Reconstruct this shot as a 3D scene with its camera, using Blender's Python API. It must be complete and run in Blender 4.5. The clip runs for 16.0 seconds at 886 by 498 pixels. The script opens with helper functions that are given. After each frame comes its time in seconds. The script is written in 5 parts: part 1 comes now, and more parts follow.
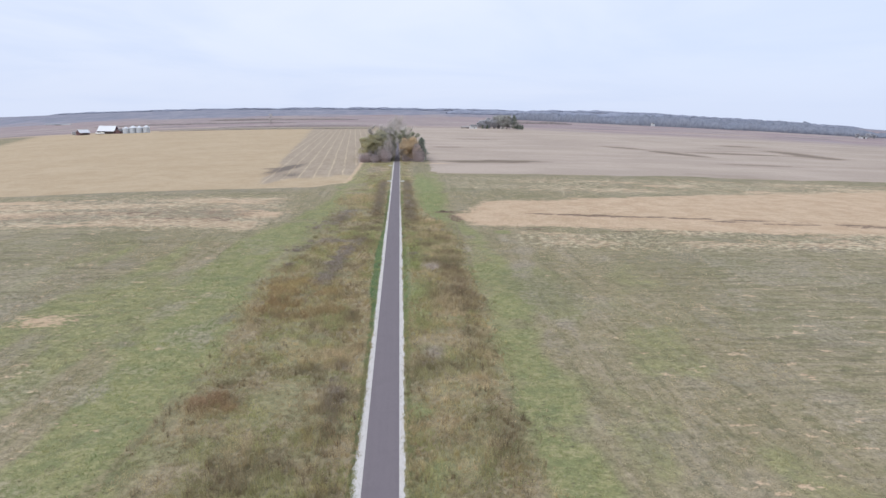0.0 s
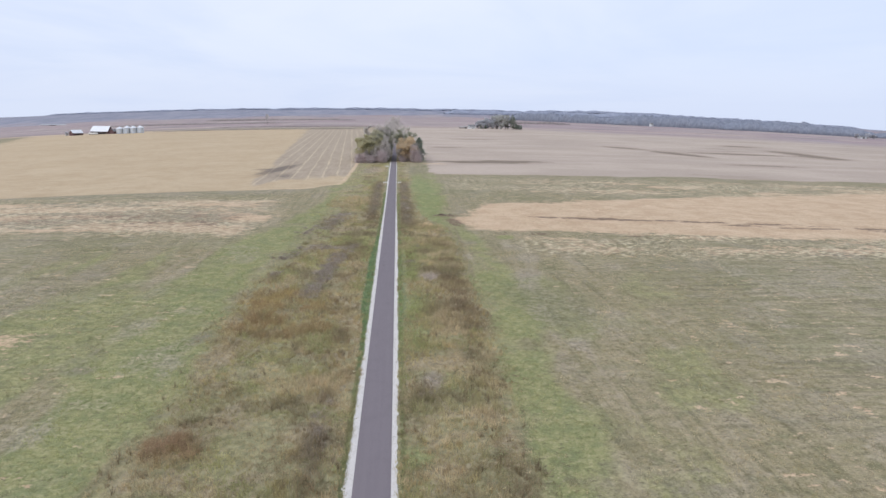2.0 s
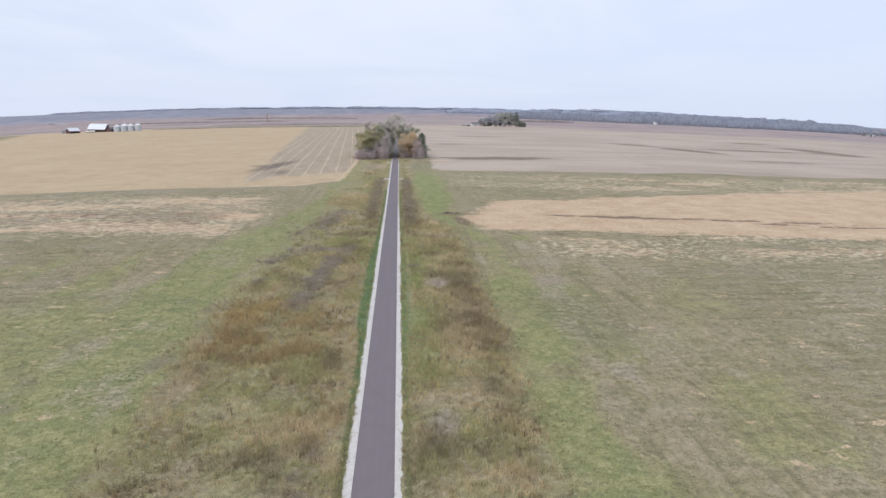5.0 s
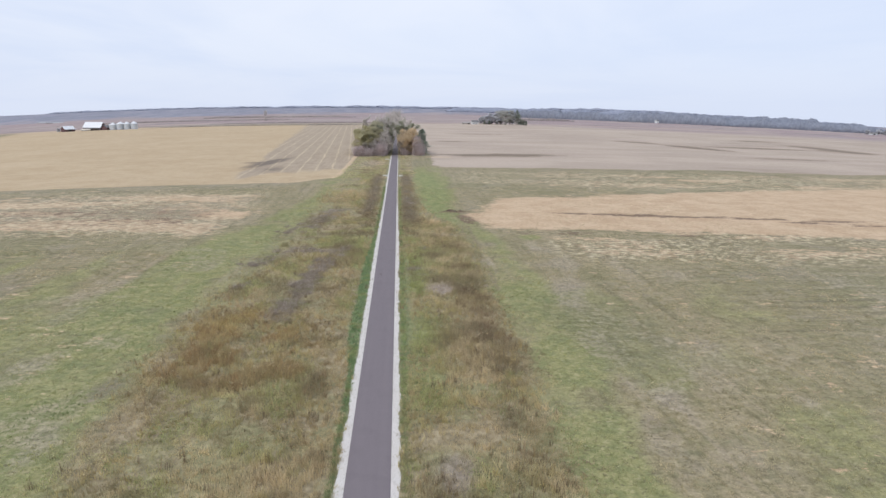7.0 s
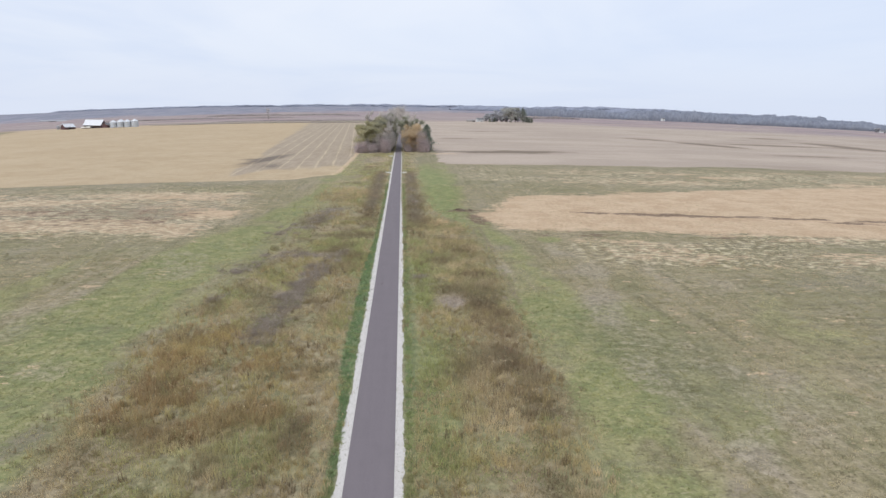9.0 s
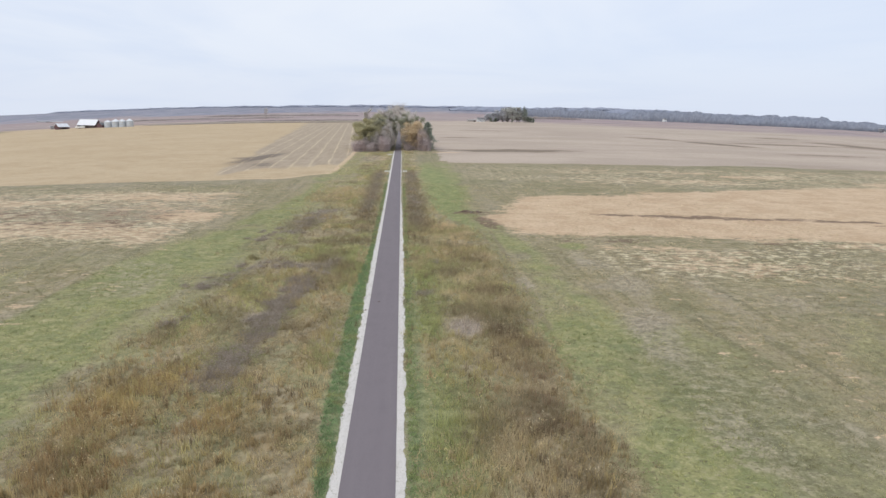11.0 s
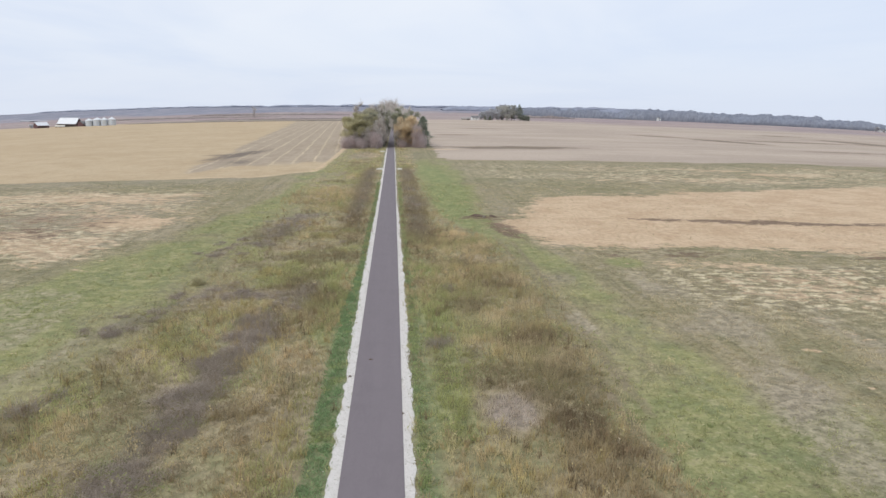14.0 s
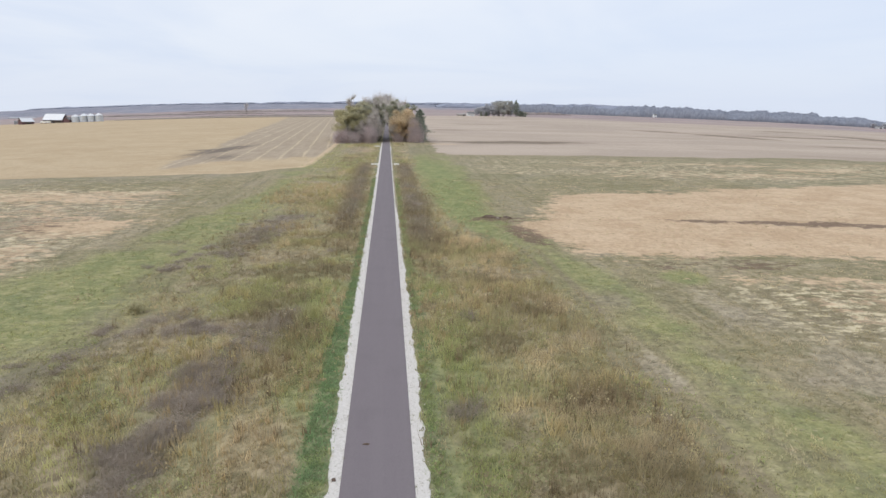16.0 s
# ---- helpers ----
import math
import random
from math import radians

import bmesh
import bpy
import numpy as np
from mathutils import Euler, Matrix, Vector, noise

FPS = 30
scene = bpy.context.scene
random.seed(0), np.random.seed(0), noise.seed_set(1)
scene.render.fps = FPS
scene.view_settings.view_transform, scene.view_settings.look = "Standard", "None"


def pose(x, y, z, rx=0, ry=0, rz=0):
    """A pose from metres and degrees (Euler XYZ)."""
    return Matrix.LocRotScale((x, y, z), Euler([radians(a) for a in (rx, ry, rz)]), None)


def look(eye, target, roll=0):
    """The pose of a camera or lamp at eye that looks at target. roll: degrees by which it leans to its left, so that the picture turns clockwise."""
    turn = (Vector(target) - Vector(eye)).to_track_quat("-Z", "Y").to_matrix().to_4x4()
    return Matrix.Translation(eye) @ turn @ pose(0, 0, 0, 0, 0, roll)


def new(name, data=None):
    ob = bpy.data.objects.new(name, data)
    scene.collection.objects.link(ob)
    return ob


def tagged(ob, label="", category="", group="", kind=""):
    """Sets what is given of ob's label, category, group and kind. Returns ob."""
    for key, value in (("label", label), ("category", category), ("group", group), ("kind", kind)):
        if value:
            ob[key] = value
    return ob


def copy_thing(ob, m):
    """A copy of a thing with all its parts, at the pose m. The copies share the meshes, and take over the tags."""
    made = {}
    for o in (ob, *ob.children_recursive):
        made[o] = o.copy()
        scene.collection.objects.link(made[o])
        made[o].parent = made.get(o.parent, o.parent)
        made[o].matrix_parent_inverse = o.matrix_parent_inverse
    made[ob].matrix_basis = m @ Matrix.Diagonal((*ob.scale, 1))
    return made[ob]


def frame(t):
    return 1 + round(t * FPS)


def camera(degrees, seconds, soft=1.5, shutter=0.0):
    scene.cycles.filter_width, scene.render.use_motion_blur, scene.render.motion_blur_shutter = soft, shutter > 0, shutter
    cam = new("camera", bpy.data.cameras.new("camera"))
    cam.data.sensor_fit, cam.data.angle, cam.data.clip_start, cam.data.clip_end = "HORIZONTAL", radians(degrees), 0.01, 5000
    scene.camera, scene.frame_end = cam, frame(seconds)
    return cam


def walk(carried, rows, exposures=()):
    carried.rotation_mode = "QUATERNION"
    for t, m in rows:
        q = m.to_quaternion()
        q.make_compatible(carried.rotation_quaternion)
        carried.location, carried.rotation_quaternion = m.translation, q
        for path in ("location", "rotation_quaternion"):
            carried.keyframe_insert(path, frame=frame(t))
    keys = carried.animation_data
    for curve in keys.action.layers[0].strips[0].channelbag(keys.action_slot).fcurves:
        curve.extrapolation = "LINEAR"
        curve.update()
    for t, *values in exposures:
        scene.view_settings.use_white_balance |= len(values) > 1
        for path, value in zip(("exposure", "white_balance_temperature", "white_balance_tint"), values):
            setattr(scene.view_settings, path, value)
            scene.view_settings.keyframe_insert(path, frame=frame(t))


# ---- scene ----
cam = camera(72.0, 16.0, soft=1.5)
# seconds, place in metres, heading, tilt and lean in degrees; the trail runs along +y with its middle on x = 0
ROWS = [
    (0, 1.719, 16.561, 31.849, -4.135, -12.856, 0.768),
    (0.5, 1.911, 19.147, 31.600, -4.292, -12.898, 0.772),
    (1, 2.079, 21.719, 31.404, -4.428, -12.900, 0.770),
    (1.5, 2.187, 24.283, 31.250, -4.431, -12.850, 0.760),
    (2, 2.234, 26.748, 31.068, -4.347, -12.815, 0.757),
    (2.5, 2.262, 29.142, 30.787, -4.297, -12.831, 0.759),
    (3, 2.223, 31.522, 30.382, -4.281, -12.859, 0.761),
    (3.5, 2.109, 33.931, 29.848, -4.306, -12.896, 0.748),
    (4, 2.041, 36.600, 29.293, -4.270, -12.885, 0.732),
    (6.5, 2.117, 50.944, 26.317, -4.140, -12.917, 0.669),
    (7, 2.263, 53.897, 25.738, -4.209, -12.935, 0.666),
    (7.5, 2.310, 57.011, 25.268, -4.162, -12.937, 0.656),
    (8, 2.266, 60.195, 24.779, -4.048, -12.991, 0.645),
    (8.5, 2.222, 63.459, 24.240, -3.909, -13.041, 0.639),
    (9, 2.216, 66.906, 23.659, -3.856, -13.052, 0.638),
    (11.5, 1.962, 85.762, 20.709, -3.952, -12.930, 0.645),
    (12, 1.868, 89.641, 20.112, -4.099, -12.960, 0.637),
    (12.5, 1.736, 93.600, 19.587, -4.304, -12.955, 0.628),
    (13, 1.575, 97.538, 19.090, -4.506, -12.927, 0.621),
    (13.5, 1.357, 101.497, 18.597, -4.607, -12.929, 0.615),
    (14, 1.165, 105.479, 18.135, -4.685, -12.917, 0.613),
    (14.5, 1.031, 109.407, 17.615, -4.791, -13.000, 0.611),
    (15, 0.838, 113.295, 17.077, -4.855, -13.095, 0.605),
    (15.5, 0.713, 117.105, 16.555, -5.069, -13.133, 0.602),
    (16, 0.552, 120.939, 16.057, -5.239, -13.157, 0.608),
]
walk(cam, [(t, pose(x, y, z, 90 + tilt, 0, heading) @ pose(0, 0, 0, 0, 0, lean)) for t, x, y, z, heading, tilt, lean in ROWS],
     exposures=[(0, 0.2, 6200, 10), (4, 0.2, 6300, 10), (7, 0.2, 6400, 9), (9, 0.2, 6480, 8), (12.5, 0.2, 6600, 7), (16, 0.2, 6600, 7)])

# ---- sky and sun: thin high overcast, soft light ----
SUN_ELEVATION, SUN_ROTATION = 42.0, 215.0


def make_world():
    world = bpy.data.worlds.new("overcast_sky")
    scene.world = world
    world.use_nodes = True
    tree = world.node_tree
    n, l = tree.nodes, tree.links
    n.clear()
    out = n.new("ShaderNodeOutputWorld")
    back = n.new("ShaderNodeBackground")
    sky = n.new("ShaderNodeTexSky")
    sky.sky_type = "NISHITA"
    sky.sun_disc = False
    sky.sun_elevation, sky.sun_rotation = radians(SUN_ELEVATION), radians(SUN_ROTATION)
    sky.air_density, sky.dust_density, sky.ozone_density = 1.0, 2.0, 1.5
    dim = n.new("ShaderNodeVectorMath")
    dim.operation = "SCALE"
    dim.inputs["Scale"].default_value = 0.10
    l.new(sky.outputs[0], dim.inputs[0])
    # clouds lie on a high flat sheet
    co = n.new("ShaderNodeTexCoord")
    sep = n.new("ShaderNodeSeparateXYZ")
    l.new(co.outputs["Generated"], sep.inputs[0])
    up = n.new("ShaderNodeMath")
    up.operation = "MAXIMUM"
    up.inputs[1].default_value = 0.0
    l.new(sep.outputs["Z"], up.inputs[0])
    lift = n.new("ShaderNodeMath")
    lift.operation = "ADD"
    lift.inputs[1].default_value = 0.12
    l.new(up.outputs[0], lift.inputs[0])
    sheet = n.new("ShaderNodeCombineXYZ")
    for axis in "XY":
        d = n.new("ShaderNodeMath")
        d.operation = "DIVIDE"
        l.new(sep.outputs[axis], d.inputs[0])
        l.new(lift.outputs[0], d.inputs[1])
        l.new(d.outputs[0], sheet.inputs[axis])
    big = n.new("ShaderNodeTexNoise")
    big.inputs["Scale"].default_value = 0.42
    big.inputs["Detail"].default_value = 5
    big.inputs["Roughness"].default_value = 0.55
    big.inputs["Distortion"].default_value = 0.6
    l.new(sheet.outputs[0], big.inputs["Vector"])
    ramp = n.new("ShaderNodeMapRange")
    ramp.interpolation_type = "SMOOTHSTEP"
    ramp.inputs["From Min"].default_value, ramp.inputs["From Max"].default_value = 0.28, 0.62
    ramp.inputs["To Min"].default_value, ramp.inputs["To Max"].default_value = 0.0, 1.0
    l.new(big.outputs["Fac"], ramp.inputs["Value"])
    # the cloud sheet thins to a duller blue low over the horizon
    low = n.new("ShaderNodeMapRange")
    low.interpolation_type = "SMOOTHSTEP"
    low.inputs["From Min"].default_value, low.inputs["From Max"].default_value = 0.0, 0.20
    low.inputs["To Min"].default_value, low.inputs["To Max"].default_value = 0.35, 1.0
    l.new(sep.outputs["Z"], low.inputs["Value"])
    thick = n.new("ShaderNodeMath")
    thick.operation = "MULTIPLY"
    l.new(ramp.outputs[0], thick.inputs[0])
    l.new(low.outputs[0], thick.inputs[1])
    # and is thinner towards the east
    east = n.new("ShaderNodeMapRange")
    east.interpolation_type = "SMOOTHSTEP"
    east.inputs["From Min"].default_value, east.inputs["From Max"].default_value = -0.05, 0.55
    east.inputs["To Min"].default_value, east.inputs["To Max"].default_value = 1.0, 0.55
    l.new(sep.outputs["X"], east.inputs["Value"])
    veil = n.new("ShaderNodeMath")
    veil.operation = "MULTIPLY"
    l.new(thick.outputs[0], veil.inputs[0])
    l.new(east.outputs[0], veil.inputs[1])
    shade = n.new("ShaderNodeMix")
    shade.data_type = "RGBA"
    shade.inputs["A"].default_value = (0.638, 0.703, 0.868, 1)
    shade.inputs["B"].default_value = (0.790, 0.818, 0.908, 1)
    l.new(veil.outputs[0], shade.inputs["Factor"])
    mix = n.new("ShaderNodeMix")
    mix.data_type = "RGBA"
    mix.inputs["Factor"].default_value = 0.90
    l.new(dim.outputs[0], mix.inputs["A"])
    l.new(shade.outputs["Result"], mix.inputs["B"])
    l.new(mix.outputs["Result"], back.inputs["Color"])
    back.inputs["Strength"].default_value = 1.0
    l.new(back.outputs[0], out.inputs[0])


make_world()
sun_data = bpy.data.lights.new("sun", "SUN")
sun_data.energy, sun_data.angle, sun_data.color = 1.5, radians(25), (1.0, 0.95, 0.88)
sun = new("sun", sun_data)
turn_to_sun = radians(SUN_ROTATION)
sun.matrix_world = look((0, 0, 60), (0 - math.sin(turn_to_sun) * math.cos(radians(SUN_ELEVATION)),
                                     0 - math.cos(turn_to_sun) * math.cos(radians(SUN_ELEVATION)),
                                     60 - math.sin(radians(SUN_ELEVATION))))

# ---- material helpers ----


class Nodes:
    """A material and short calls for its nodes."""

    def __init__(self, name):
        self.mat = bpy.data.materials.new(name)
        self.mat.use_nodes = True
        self.n, self.l = self.mat.node_tree.nodes, self.mat.node_tree.links
        self.bsdf = self.n["Principled BSDF"]
        self.bsdf.inputs["Roughness"].default_value = 0.9
        self.bsdf.inputs["Specular IOR Level"].default_value = 0.2
        self.place = self.n.new("ShaderNodeTexCoord").outputs["Object"]

    def put(self, socket, value):
        if hasattr(value, "is_linked"):
            self.l.new(value, socket)
        elif isinstance(value, tuple) and len(value) == 3 and socket.type == "RGBA":
            socket.default_value = (*value, 1)
        else:
            socket.default_value = value

    def noise(self, scale, detail=3.0, stretch=(1, 1, 1), rough=0.55, at=None):
        m = self.n.new("ShaderNodeMapping")
        m.inputs["Scale"].default_value = stretch
        self.l.new(at or self.place, m.inputs["Vector"])
        t = self.n.new("ShaderNodeTexNoise")
        t.inputs["Scale"].default_value, t.inputs["Detail"].default_value, t.inputs["Roughness"].default_value = scale, detail, rough
        self.l.new(m.outputs[0], t.inputs["Vector"])
        return t.outputs["Fac"]

    def math(self, op, a, b=0.0):
        m = self.n.new("ShaderNodeMath")
        m.operation = op
        self.put(m.inputs[0], a)
        self.put(m.inputs[1], b)
        return m.outputs[0]

    def span(self, v, lo, hi, a=0.0, b=1.0):
        m = self.n.new("ShaderNodeMapRange")
        m.interpolation_type = "SMOOTHSTEP"
        self.put(m.inputs["Value"], v)
        for k, x in (("From Min", lo), ("From Max", hi), ("To Min", a), ("To Max", b)):
            m.inputs[k].default_value = x
        return m.outputs[0]

    def mix(self, f, a, b, kind="MIX"):
        m = self.n.new("ShaderNodeMix")
        m.data_type, m.blend_type = "RGBA", kind
        self.put(m.inputs["Factor"], f)
        self.put(m.inputs["A"], a)
        self.put(m.inputs["B"], b)
        return m.outputs["Result"]

    def attribute(self, name):
        a = self.n.new("ShaderNodeAttribute")
        a.attribute_name = name
        return a

    def info(self, key):
        return self.n.new("ShaderNodeObjectInfo").outputs[key]

    def island(self):
        return self.n.new("ShaderNodeNewGeometry").outputs["Random Per Island"]

    def bump(self, height, strength=0.5, distance=0.05):
        b = self.n.new("ShaderNodeBump")
        b.inputs["Strength"].default_value, b.inputs["Distance"].default_value = strength, distance
        self.l.new(height, b.inputs["Height"])
        self.l.new(b.outputs[0], self.bsdf.inputs["Normal"])

    def thin(self, c, share=0.85):
        """Leaves and dry blades throw light back and also let light through."""
        t, m = self.n.new("ShaderNodeBsdfTranslucent"), self.n.new("ShaderNodeAddShader")
        part_of = self.n.new("ShaderNodeVectorMath")
        part_of.operation = "SCALE"
        part_of.inputs["Scale"].default_value = share
        self.put(part_of.inputs[0], c)
        self.l.new(part_of.outputs[0], t.inputs["Color"])
        self.l.new(self.bsdf.outputs[0], m.inputs[0])
        self.l.new(t.outputs[0], m.inputs[1])
        self.l.new(m.outputs[0], self.n["Material Output"].inputs["Surface"])

    def colour(self, c):
        self.put(self.bsdf.inputs["Base Color"], c)
        return self.mat


def plain(name, dark, light, scale=2.0, rough=0.8, metal=0.0, stretch=(1, 1, 1), relief=0.2):
    """A two-tone material: broad stains and fine grain, with a little relief."""
    k = Nodes(name)
    broad, fine = k.noise(scale, 4, stretch), k.noise(scale * 9, 2, stretch)
    f = k.math("ADD", k.math("MULTIPLY", broad, 0.7), k.math("MULTIPLY", fine, 0.3))
    k.bsdf.inputs["Roughness"].default_value, k.bsdf.inputs["Metallic"].default_value = rough, metal
    k.bump(fine, relief, 0.02)
    return k.colour(k.mix(k.span(f, 0.3, 0.7), dark, light))


def leafy(name, dark, light, rough=0.75):
    """Foliage: each leaf or clump its own tone, each plant a little its own."""
    k = Nodes(name)
    k.bsdf.inputs["Roughness"].default_value = rough
    k.bsdf.inputs["Specular IOR Level"].default_value = 0.1
    f = k.math("ADD", k.math("MULTIPLY", k.island(), 0.6), k.math("MULTIPLY", k.noise(0.35, 2), 0.55))
    c = k.mix(k.span(f, 0.2, 0.95), dark, light)
    tone = k.math("ADD", k.math("MULTIPLY", k.info("Random"), 0.3), 0.85)
    both = k.n.new("ShaderNodeVectorMath")
    both.operation = "SCALE"
    k.l.new(c, both.inputs[0])
    k.l.new(tone, both.inputs["Scale"])
    k.thin(both.outputs[0])
    return k.colour(both.outputs[0])


def canopy(name, dark, light):
    """Far woods: crowns told apart by tone, upright streaks of trunks."""
    k = Nodes(name)
    crowns, stems = k.noise(0.11, 3, rough=0.6), k.noise(0.22, 3, (1, 1, 0.25), rough=0.7)
    f = k.math("ADD", k.math("MULTIPLY", crowns, 0.55), k.math("MULTIPLY", stems, 0.45))
    k.bump(f, 0.8, 3.0)
    return k.colour(k.mix(k.span(f, 0.38, 0.62), dark, light))


def tinted(name):
    """Herbs and grasses: each clump carries its own tint."""
    k = Nodes(name)
    k.bsdf.inputs["Specular IOR Level"].default_value = 0.1
    c = k.attribute("tint").outputs["Color"]
    tone = k.math("ADD", k.math("MULTIPLY", k.island(), 0.2), 0.9)
    both = k.n.new("ShaderNodeVectorMath")
    both.operation = "SCALE"
    k.l.new(c, both.inputs[0])
    k.l.new(tone, both.inputs["Scale"])
    k.thin(both.outputs[0])
    return k.colour(both.outputs[0])


# albedo of the ground covers; the far tones have distance haze mixed in
OLIVE, OLIVE_DRY = (0.226, 0.199, 0.109), (0.325, 0.275, 0.175)
LUSH, LUSH_YELLOW = (0.204, 0.222, 0.094), (0.268, 0.270, 0.114)
WEED, WEED_PALE, WEED_DARK = (0.240, 0.196, 0.122), (0.342, 0.287, 0.189), (0.165, 0.132, 0.092)
STRAW, STRAW_PALE = (0.475, 0.340, 0.220), (0.568, 0.428, 0.290)
STUBBLE, STUBBLE_PALE = (0.425, 0.322, 0.202), (0.482, 0.380, 0.250)
BARE, BARE_DARK = (0.392, 0.322, 0.262), (0.31, 0.250, 0.196)
FAR_RED, FAR_TAN = (0.305, 0.236, 0.240), (0.360, 0.298, 0.270)

# ---- the land ----


def smooth(v, lo, hi):
    t = np.clip((v - lo) / (hi - lo), 0, 1)
    return t * t * (3 - 2 * t)


def lattice(ix, iy, seed):
    h = (ix.astype(np.int64) * 374761393 + iy.astype(np.int64) * 668265263 + seed * 1442695) & 0x7FFFFFFF
    h = ((h ^ (h >> 13)) * 1274126177) & 0x7FFFFFFF
    return ((h ^ (h >> 16)) & 0xFFFF) / 65535.0


def vnoise(x, y, scale, seed=1, octaves=3):
    """Smooth noise from 0 to 1 over the plan; scale is the size of its largest patches in metres."""
    x, y = np.asarray(x, float) / scale, np.asarray(y, float) / scale
    total, weight, amp = 0.0, 0.0, 1.0
    for o in range(octaves):
        ix, iy = np.floor(x), np.floor(y)
        fx, fy = x - ix, y - iy
        fx, fy = fx * fx * (3 - 2 * fx), fy * fy * (3 - 2 * fy)
        a, b = lattice(ix, iy, seed + o), lattice(ix + 1, iy, seed + o)
        c, d = lattice(ix, iy + 1, seed + o), lattice(ix + 1, iy + 1, seed + o)
        total = total + amp * ((a * (1 - fx) + b * fx) * (1 - fy) + (c * (1 - fx) + d * fx) * fy)
        weight, amp, x, y = weight + amp, amp * 0.5, x * 2.03 + 7.1, y * 2.03 + 3.7
    return total / weight


def land(x, y):
    """The height of the ground: the trail follows a low swell; the fall on both sides and the far ridge are shaped to
    fit the camera's bowed horizon.
    """
    x, y = np.asarray(x, float), np.asarray(y, float)
    reach = np.maximum(np.maximum(y - 70, 1.2 * np.abs(x)), 1.0)
    view_fall = np.where(x < 0, 0.060, 0.028) * x * x / reach * np.clip(1 - 110 / reach, 0, 1)
    ridge = 42 - 1.02e-5 * x * x - 9 * smooth(-x, 300, 2400) - 15 * (1 - smooth(x, 700, 1500)) + 14 * (vnoise(x, y * 0.5, 600, 5, 3) - 0.5)
    up = smooth(y, 2500, 4300)
    near = 0.30 * (vnoise(x, y, 9, 11, 3) - 0.5) * smooth(np.abs(x), 3.0, 7.0) * (1 - smooth(y, 500, 900))
    # lifts the farmstead to fit its height in the camera's view
    rise = 3.8 * np.exp(-(((x - 150) / 130) ** 2 + ((y - 1010) / 120) ** 2))
    return (-view_fall) * (1 - up) + ridge * up + near + rise


def spaced(stops):
    """Grid lines: (from, to, step) with the step growing from stop to stop."""
    out = []
    for a, b, s in stops:
        out.extend(np.arange(a, b - 1e-6, s))
    return np.array(out + [stops[-1][1]])


XS = np.concatenate([-spaced([(0, 40, 0.8), (40, 100, 2), (100, 300, 8), (300, 900, 30), (900, 4000, 140)])[::-1],
                     spaced([(0, 40, 0.8), (40, 100, 2), (100, 300, 8), (300, 900, 30), (900, 4000, 140)])[1:]])
YS = spaced([(-900, -100, 80), (-100, 40, 8), (40, 330, 0.8), (330, 480, 2.5), (480, 1200, 12), (1200, 2400, 50), (2400, 4750, 60)])


def blot(x, y, cx, cy, rx, ry, lean=0.0):
    """A soft-edged patch of the plan, from 0 to 1; it may lean along the trail."""
    return np.exp(-((((x - cx - lean * (y - cy)) / rx) ** 2 + ((y - cy) / ry) ** 2) ** 1.5))


def band(x, y, stops, width):
    """A strip that follows (y, x) stops along the trail."""
    ys, xs = [q[0] for q in stops], [q[1] for q in stops]
    ends = smooth(y, ys[0] - 1.5, ys[0] + 1.5) * (1 - smooth(y, ys[-1] - 2, ys[-1] + 2))
    return np.exp(-((x - np.interp(y, ys, xs)) / width) ** 2) * ends


BRUSH_LINE = [(126, -13.3), (135, -12.4), (145, -11.6), (151, -11.0), (157, -10.3), (163, -8.6), (168, -7.2)]
BRUSH_EDGE = [(153, -22.0), (158, -21.2), (161, -19.8), (166, -17.6), (169, -16.6)]
BRUSH_TOP = [(180, -20.6), (185, -19.6), (191, -17.8), (197, -14.8), (205, -15.0), (213, -14.2)]


